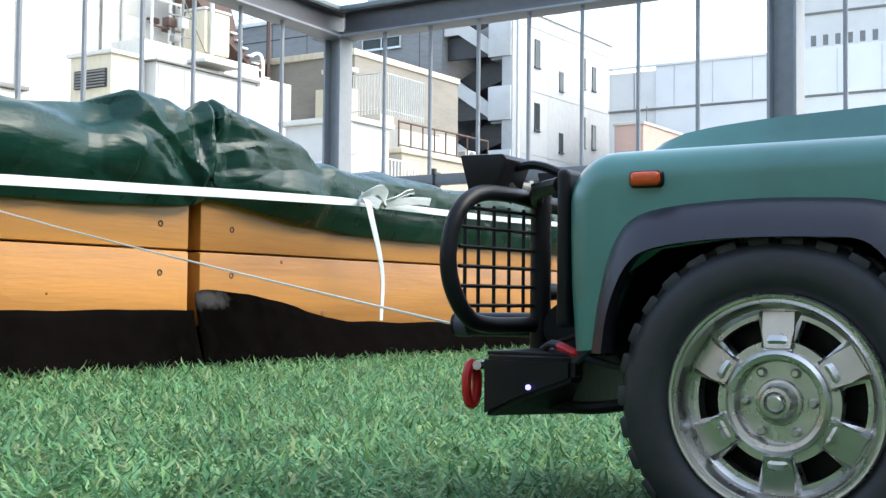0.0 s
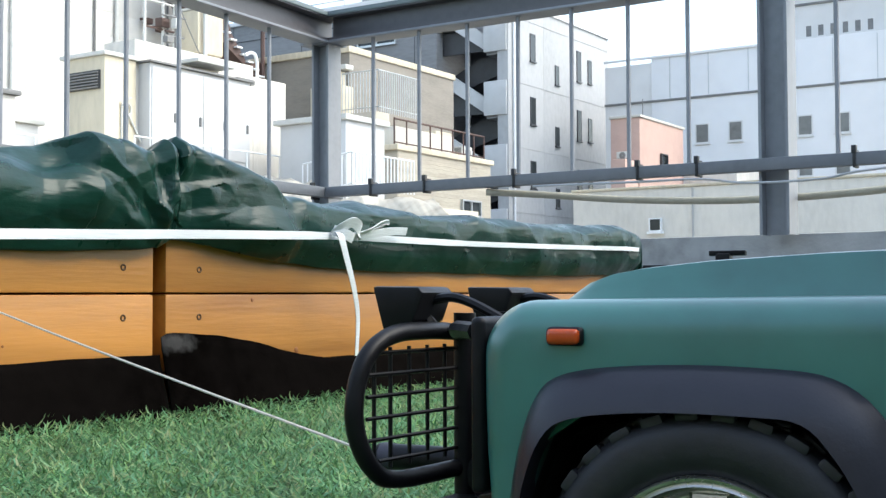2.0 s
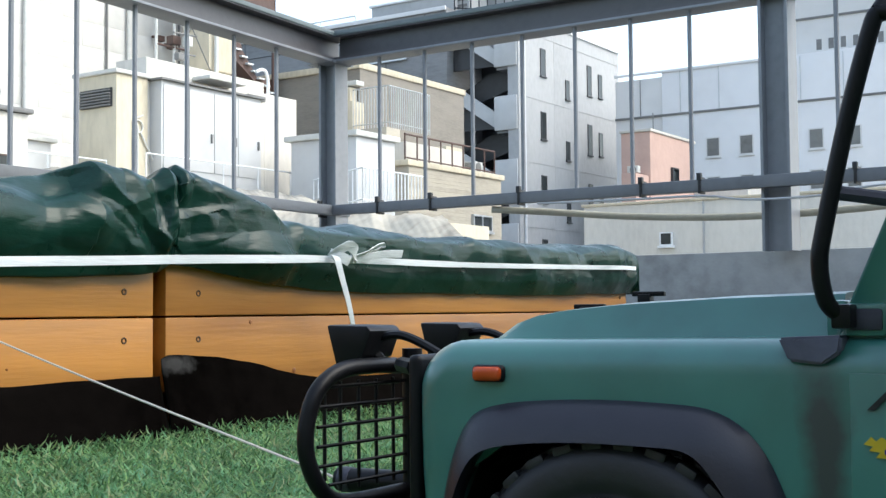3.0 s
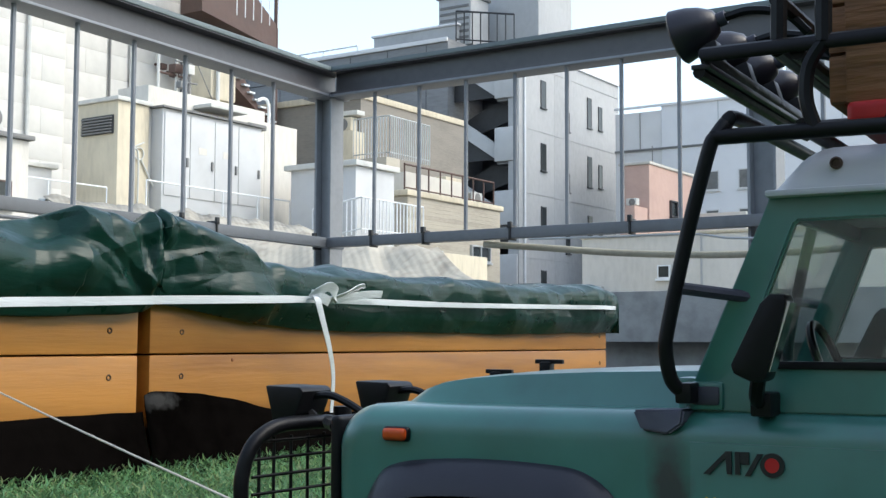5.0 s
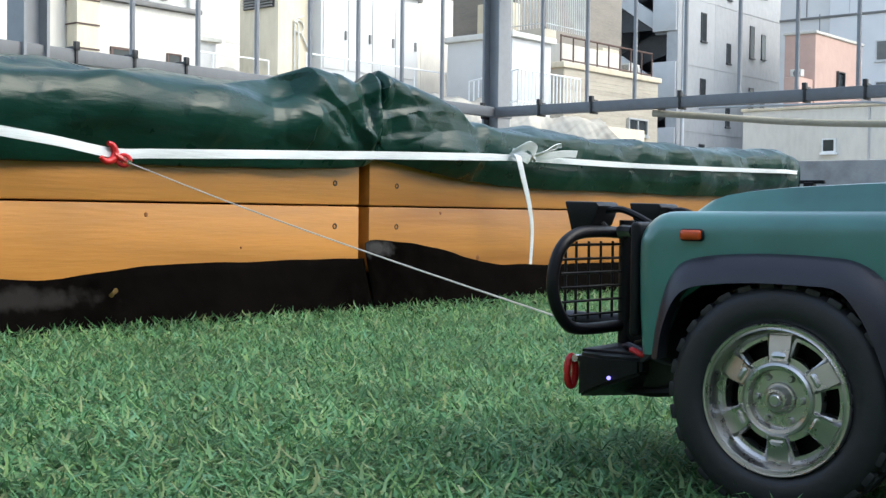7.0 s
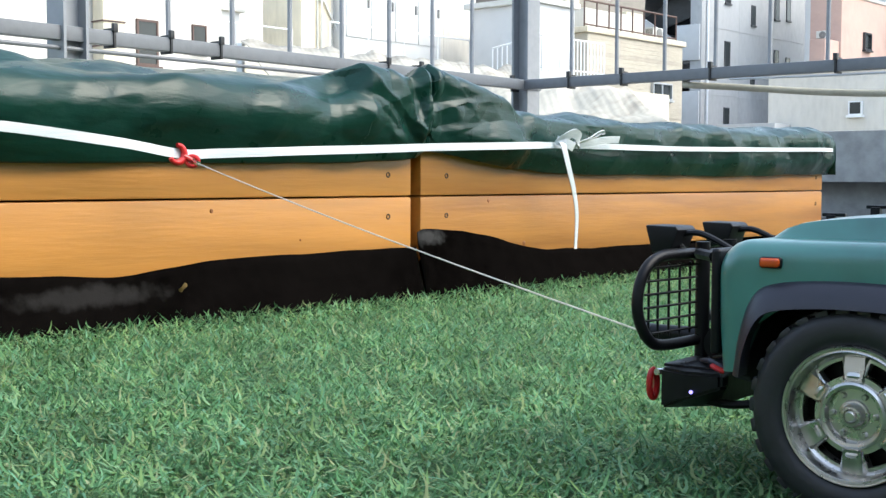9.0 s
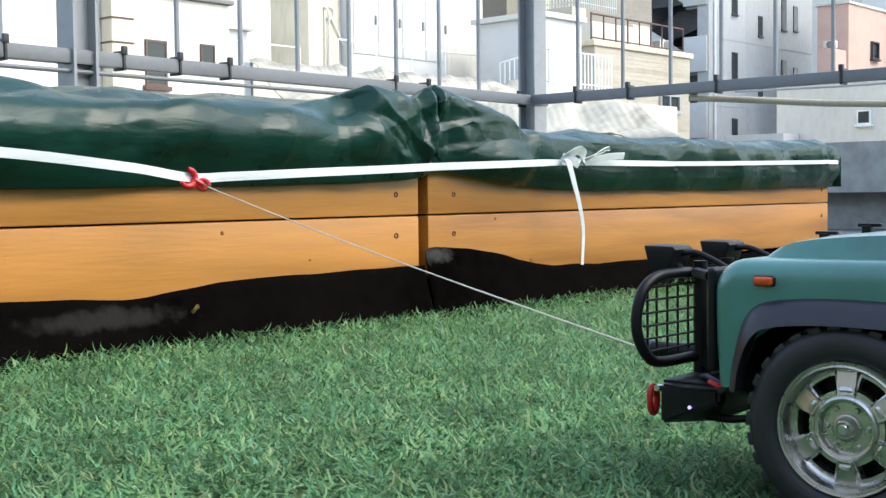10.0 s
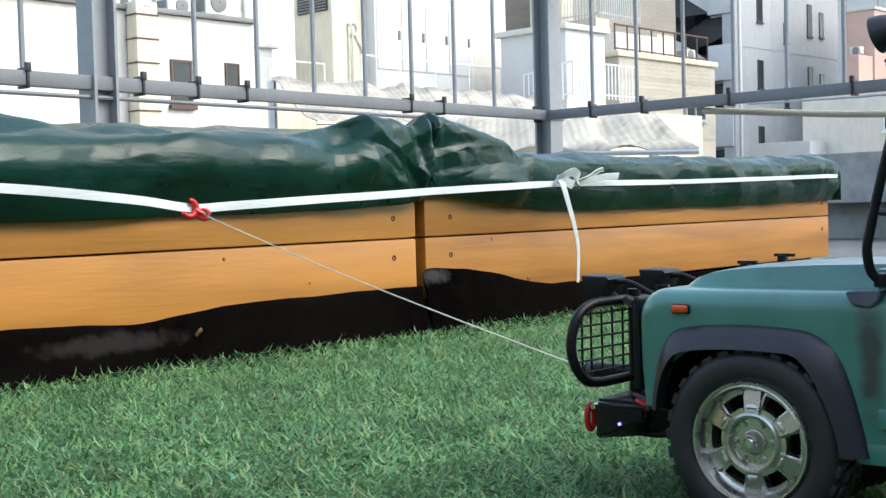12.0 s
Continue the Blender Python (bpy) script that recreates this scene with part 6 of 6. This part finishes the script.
def guard(s):
    path = smooth_path([(0.1270, s * 0.020, 0.1290), (0.1285, s * 0.045, 0.1302), (0.1310, s * 0.068, 0.1290), (0.1330, s * 0.0820, 0.1215), (0.1345, s * 0.0880, 0.1080), (0.1342, s * 0.0880, 0.0930), (0.1320, s * 0.0800, 0.0790), (0.1300, s * 0.065, 0.0735), (0.1270, s * 0.020, 0.0730)], 7)
    g = part("lamp_guard", tube(path, 0.0036, 10), CAR_BLACK, car, "black tubular lamp guard with mesh")
    part("post", rod((0.1250, s * 0.020, 0.0600), (0.1250, s * 0.020, 0.1370), 0.0048, 12), CAR_BLACK, g)
    part("stay", tube(smooth_path([(0.1255, s * 0.024, 0.1290), (0.112, s * 0.05, 0.1310), (0.092, s * 0.072, 0.1310)], 5), 0.0034, 8), CAR_BLACK, g)

    def xa(y):
        return 0.1262 + 0.0070 * (y - 0.020) / 0.068
    for i in range(6):
        z = 0.0815 + 0.0082 * i
        e = 0.083 if 0 < i < 5 else 0.076
        part("wire", rod((xa(0.022), s * 0.022, z), (xa(e), s * e, z), 0.00085, 6), CAR_BLACK, g)
    for y in (0.032, 0.044, 0.056, 0.068, 0.078):
        t = 0.004 if y < 0.07 else 0.009
        part("wire", rod((xa(y) + 0.0005, s * y, 0.0745 + t), (xa(y) + 0.0005, s * y, 0.1285 - t), 0.00085, 6), CAR_BLACK, g)


guard(1)
guard(-1)
for z in (0.088, 0.128):
    part("cross_tube", rod((0.1250, -0.020, z), (0.1250, 0.020, z), 0.0040, 10), CAR_BLACK, car)
for s in (1, -1):
    y = s * 0.040
    bm = prism([(0.1500, 0.1482), (0.1285, 0.1478), (0.1262, 0.1455), (0.1310, 0.1335), (0.1450, 0.1302)], "y", y - 0.0125, y + 0.0125, None, 0.0015)
    aux = part("driving_lamp", bm, CAR_BLACK, car, "black square driving lamp")
    part("bracket", tube(smooth_path([(0.1290, y, 0.1425), (0.1190, y, 0.1435), (0.1080, y, 0.1400), (0.0920, y, 0.1320)], 5), 0.0020, 8), CAR_BLACK, aux)
    part("stand", rod((0.1330, y, 0.1350), (0.1300, y * 0.9, 0.1290), 0.0035, 8), CAR_BLACK, aux)

# outside cage and roof rack
rack = part("roof_rack", tube([(-0.0915, 0.090, 0.2812), (-0.0915, -0.090, 0.2812), (-0.335, -0.090, 0.2805), (-0.335, 0.090, 0.2805)], 0.0029, 10, None, True), CAR_BLACK, car, "black tubular roof rack")
for s in (1, -1):
    cage = part("cage_tube", tube(smooth_path([(-0.0805, s * 0.0845, 0.1505), (-0.0765, s * 0.0890, 0.1560), (-0.0752, s * 0.0915, 0.1680), (-0.0770, s * 0.0915, 0.1800), (-0.0850, s * 0.0910, 0.2150), (-0.0930, s * 0.0905, 0.2440), (-0.0955, s * 0.0900, 0.2490)], 6), 0.0029, 10), CAR_BLACK, car, "black outside cage tube")
    part("foot", box((-0.0840, min(s * 0.0740, s * 0.0885), 0.1470), (-0.0775, max(s * 0.0740, s * 0.0885), 0.1550), 0.001), CAR_BLACK, cage)
    part("stay", rod((-0.0795, s * 0.0905, 0.1915), (-0.1030, s * 0.0735, 0.1880), 0.0024, 8), GREY_PLASTIC, cage)
    part("side_rail", rod((-0.0945, s * 0.0900, 0.2487), (-0.335, s * 0.0900, 0.2462), 0.0030, 10), CAR_BLACK, rack)
    for x in (-0.132, -0.190, -0.250, -0.310):
        part("rack_upright", tube(smooth_path([(x - 0.001, s * 0.0900, 0.2490), (x + 0.002, s * 0.0905, 0.2600), (x + 0.001, s * 0.0905, 0.2720), (x - 0.004, s * 0.0900, 0.2805)], 4), 0.0028, 8), CAR_BLACK, rack)
    for x in (-0.119, -0.1365):
        part("rack_upright", rod((x, s * (0.086 if x > -0.13 else 0.090), 0.2810), (x - 0.001, s * (0.086 if x > -0.13 else 0.090), 0.3250), 0.0032, 8), CAR_BLACK, rack)
    part("top_rail", rod((-0.1365, s * 0.090, 0.3240), (-0.33, s * 0.090, 0.3230), 0.0036, 8), CAR_BLACK, rack)
part("front_hoop", tube(smooth_path([(-0.0955, 0.0900, 0.2490), (-0.0985, 0.0860, 0.2545), (-0.1010, 0.0780, 0.2570), (-0.1010, 0.0, 0.2575), (-0.1010, -0.0780, 0.2570), (-0.0985, -0.0860, 0.2545), (-0.0955, -0.0900, 0.2490)], 5), 0.0030, 10), CAR_BLACK, rack)
for x, z in ((-0.128, 0.2505), (-0.160, 0.2505), (-0.195, 0.2500), (-0.23, 0.25), (-0.265, 0.25), (-0.30, 0.25)):
    part("slat", rod((x, -0.0895, z), (x, 0.0895, z), 0.0030, 8), CAR_BLACK, rack)
for x, z in ((-0.119, 0.3000), (-0.119, 0.2805), (-0.1265, 0.2785)):
    part("cross_tube", rod((x, -0.088, z), (x, 0.088, z), 0.0030, 8), CAR_BLACK, rack)
part("lamp_bar", rod((-0.0880, -0.086, 0.2755), (-0.0880, 0.086, 0.2755), 0.0026, 8), CAR_BLACK, rack)
part("lamp_plate", box((-0.0930, -0.087, 0.2765), (-0.0850, 0.087, 0.2785), 0.0006), FLARE, rack)
for y in (0.066, 0.022, -0.022, -0.066):
    bm = lathe([(0.0022, -0.0105), (0.0050, -0.0092), (0.0082, -0.0045), (0.0102, 0.0005), (0.0113, 0.0055), (0.0116, 0.0072), (0.0107, 0.0080), (0.0096, 0.0062), (0.0004, 0.0054)], 28, "x")
    sl = part("roof_lamp", bm, FLARE, rack, "black round roof lamp")
    sl.matrix_basis = pose(-0.0800, y, 0.2975, 0, 17, 0)
    part("bracket", box((-0.0075, -0.0040, -0.0205), (0.0010, 0.0040, -0.0080), 0.001), CAR_BLACK, sl)
    part("collar", rod((-0.0095, 0.0, 0.0), (-0.0135, 0.0, 0.0), 0.0030, 10), GREY_PLASTIC, sl)
    part("cable", tube(smooth_path([(-0.0125, 0.0, 0.000), (-0.024, 0.001, -0.002), (-0.036, 0.000, -0.009), (-0.041, -0.004, -0.0180)], 5), 0.0019, 6), CAR_BLACK, sl)

# load on the rack
crate = thing("wooden_crate", "small brown wooden crate carried on the roof rack", "crate", tuple(car.matrix_basis @ Vector((-0.2055, 0.0, 0.2628))), 183.14)
part("inside", box((-0.070, -0.054, 0.002), (0.070, 0.054, 0.070)), CRATE, crate)
for i in range(4):
    z = 0.001 + 0.0195 * i
    for s in (1, -1):
        part("board", box((-0.074, s * 0.0565 - 0.0025, z), (0.074, s * 0.0565 + 0.0025, z + 0.0183), 0.0008), CRATE, crate)
        part("board", box((s * 0.0725 - 0.0025, -0.0538, z + 0.0003), (s * 0.0725 + 0.0025, 0.0538, z + 0.0180), 0.0008), CRATE, crate)
for s in (1, -1):
    for x in (0.058, -0.058, 0.0):
        part("batten", box((x - 0.009, s * 0.0605 - 0.0014, 0.0), (x + 0.009, s * 0.0605 + 0.0014, 0.079), 0.0006), CRATE, crate)
bag = tagged(part("red_pouch", box((-0.060, -0.052, 0.0), (0.060, 0.046, 0.0092), 0.003, None, 3), RED), "flat red pouch tucked under the crate", "pouch")
bag.matrix_basis = car.matrix_basis @ Matrix.Translation((-0.199, 0.020, 0.2535))


# ---- turf blades ----
def turf_material():
    m = mat("turf_blade", (0.06, 0.20, 0.05), 0.6, var=0.3, bump=0, spec=0.2)
    t = m.node_tree
    n, k = t.nodes, t.links.new
    ramp = n.new("ShaderNodeValToRGB")
    stops = ((0.0, (0.050, 0.118, 0.040)), (0.2, (0.077, 0.190, 0.076)), (0.42, (0.110, 0.258, 0.112)), (0.6, (0.185, 0.298, 0.100)), (0.76, (0.115, 0.272, 0.160)), (0.88, (0.245, 0.365, 0.165)), (0.95, (0.205, 0.260, 0.108)), (1.0, (0.300, 0.335, 0.185)))
    e = ramp.color_ramp.elements
    e[0].position, e[0].color = stops[0][0], (*stops[0][1], 1)
    e[1].position, e[1].color = stops[-1][0], (*stops[-1][1], 1)
    for p, c in stops[1:-1]:
        e.new(p).color = (*c, 1)
    geo = n.new("ShaderNodeNewGeometry")
    k(geo.outputs["Random Per Island"], ramp.inputs[0])
    b = n["Principled BSDF"]
    # trodden and fresher patches
    co, patch, rng, mul = n.new("ShaderNodeTexCoord"), n.new("ShaderNodeTexNoise"), n.new("ShaderNodeMapRange"), n.new("ShaderNodeVectorMath")
    patch.inputs["Scale"].default_value, patch.inputs["Detail"].default_value = 14.0, 3.5
    k(co.outputs["Object"], patch.inputs["Vector"])
    rng.inputs[1].default_value, rng.inputs[2].default_value, rng.inputs[3].default_value, rng.inputs[4].default_value = 0.36, 0.62, 0.71, 1.29
    k(patch.outputs[0], rng.inputs[0])
    mul.operation = "SCALE"
    k(ramp.outputs[0], mul.inputs[0])
    k(rng.outputs[0], mul.inputs["Scale"])
    k(mul.outputs[0], b.inputs["Base Color"])
    tl, mx = n.new("ShaderNodeBsdfTranslucent"), n.new("ShaderNodeMixShader")
    mx.inputs[0].default_value = 0.3
    k(ramp.outputs[0], tl.inputs["Color"])
    k(b.outputs[0], mx.inputs[1])
    k(tl.outputs[0], mx.inputs[2])
    k(mx.outputs[0], n["Material Output"].inputs[0])
    return m


def blades(name, count, xr, yr, weight, length, width, label):
    rng = np.random.default_rng(7 + count)
    xy = np.empty((0, 2))
    while len(xy) < count:
        p = np.c_[rng.uniform(*xr, count), rng.uniform(*yr, count)]
        xy = np.r_[xy, p[rng.uniform(0, 1, count) < weight(p)]]
    xy = xy[:count]
    clump = np.array([noise.noise((x * 13, y * 13, 0.5)) for x, y in xy])
    ang = rng.uniform(0, 2 * np.pi, count) + 1.2 * clump
    ln = rng.uniform(*length, count)
    lean0, curl = rng.uniform(1.05, 1.65, count), rng.normal(0.45, 1.7, count)
    w = rng.uniform(*width, count)
    bend = rng.normal(0, 1.3, count)
    d = np.c_[np.cos(ang), np.sin(ang)]
    s = np.c_[-d[:, 1], d[:, 0]]
    verts = np.empty((count, 7, 3))
    pos = np.c_[xy, rng.uniform(-0.020, -0.004, count)]
    a = lean0.copy()
    for j in range(4):
        wid = w * (1.0, 0.9, 0.65, 0.0)[j] / 2
        if j < 3:
            verts[:, 2 * j, :2], verts[:, 2 * j + 1, :2] = pos[:, :2] - s * wid[:, None], pos[:, :2] + s * wid[:, None]
            verts[:, 2 * j, 2] = verts[:, 2 * j + 1, 2] = pos[:, 2]
        else:
            verts[:, 6] = pos
        step = ln / 3
        pos = pos + np.c_[d * (np.sin(a) * step)[:, None], np.cos(a) * step]
        pos[:, 2] = np.maximum(pos[:, 2], -0.022)
        a = np.clip(a + curl / 2.2, 0.78, 2.2)
        d = d + s * (bend[:, None] * (0.25 if j < 1 else 0.6))
        d /= np.hypot(d[:, 0], d[:, 1])[:, None]
        s = np.c_[-d[:, 1], d[:, 0]]
    me = bpy.data.meshes.new(name)
    base = np.arange(count)[:, None] * 7
    loops = (base + np.array([[0, 1, 3, 2, 2, 3, 5, 4, 4, 5, 6]])).ravel()
    me.vertices.add(count * 7)
    me.vertices.foreach_set("co", verts.ravel())
    me.loops.add(len(loops))
    me.loops.foreach_set("vertex_index", loops.astype(np.int32))
    me.polygons.add(count * 3)
    starts = (np.arange(count)[:, None] * 11 + np.array([[0, 4, 8]])).ravel()
    me.polygons.foreach_set("loop_start", starts.astype(np.int32))
    me.update(calc_edges=True)
    me.polygons.foreach_set("use_smooth", [True] * len(me.polygons))
    me.materials.append(TURF)
    return tagged(new(name, me), label, "grass", kind="stuff")


TURF = turf_material()


def near_weight(p):
    r = np.hypot(p[:, 0] + 0.45, p[:, 1] - 0.42)
    return np.clip(1.25 - 0.62 * r, 0.3, 1.0)


blades("turf", 290000, (-1.66, 0.35), (-0.2, 2.7), near_weight, (0.012, 0.024), (0.0013, 0.0027), "bright green curly artificial turf")
blades("turf", 4000, (-1.6, 3.0), (2.7, 3.05), lambda p: np.ones(len(p)), (0.022, 0.036), (0.003, 0.005), "green artificial turf behind the car")


def outer_weight(p):
    dx, dy = np.maximum(p[:, 0] - 0.35, 0), np.maximum(-0.2 - p[:, 1], 0)
    r = np.hypot(dx, dy)
    return np.where(r > 0, np.clip(1.0 - r / 1.7, 0, 1), 0)


blades("turf", 70000, (-1.66, 2.0), (-1.75, 2.7), outer_weight, (0.020, 0.032), (0.003, 0.005), "green curly artificial turf round the winching spot")
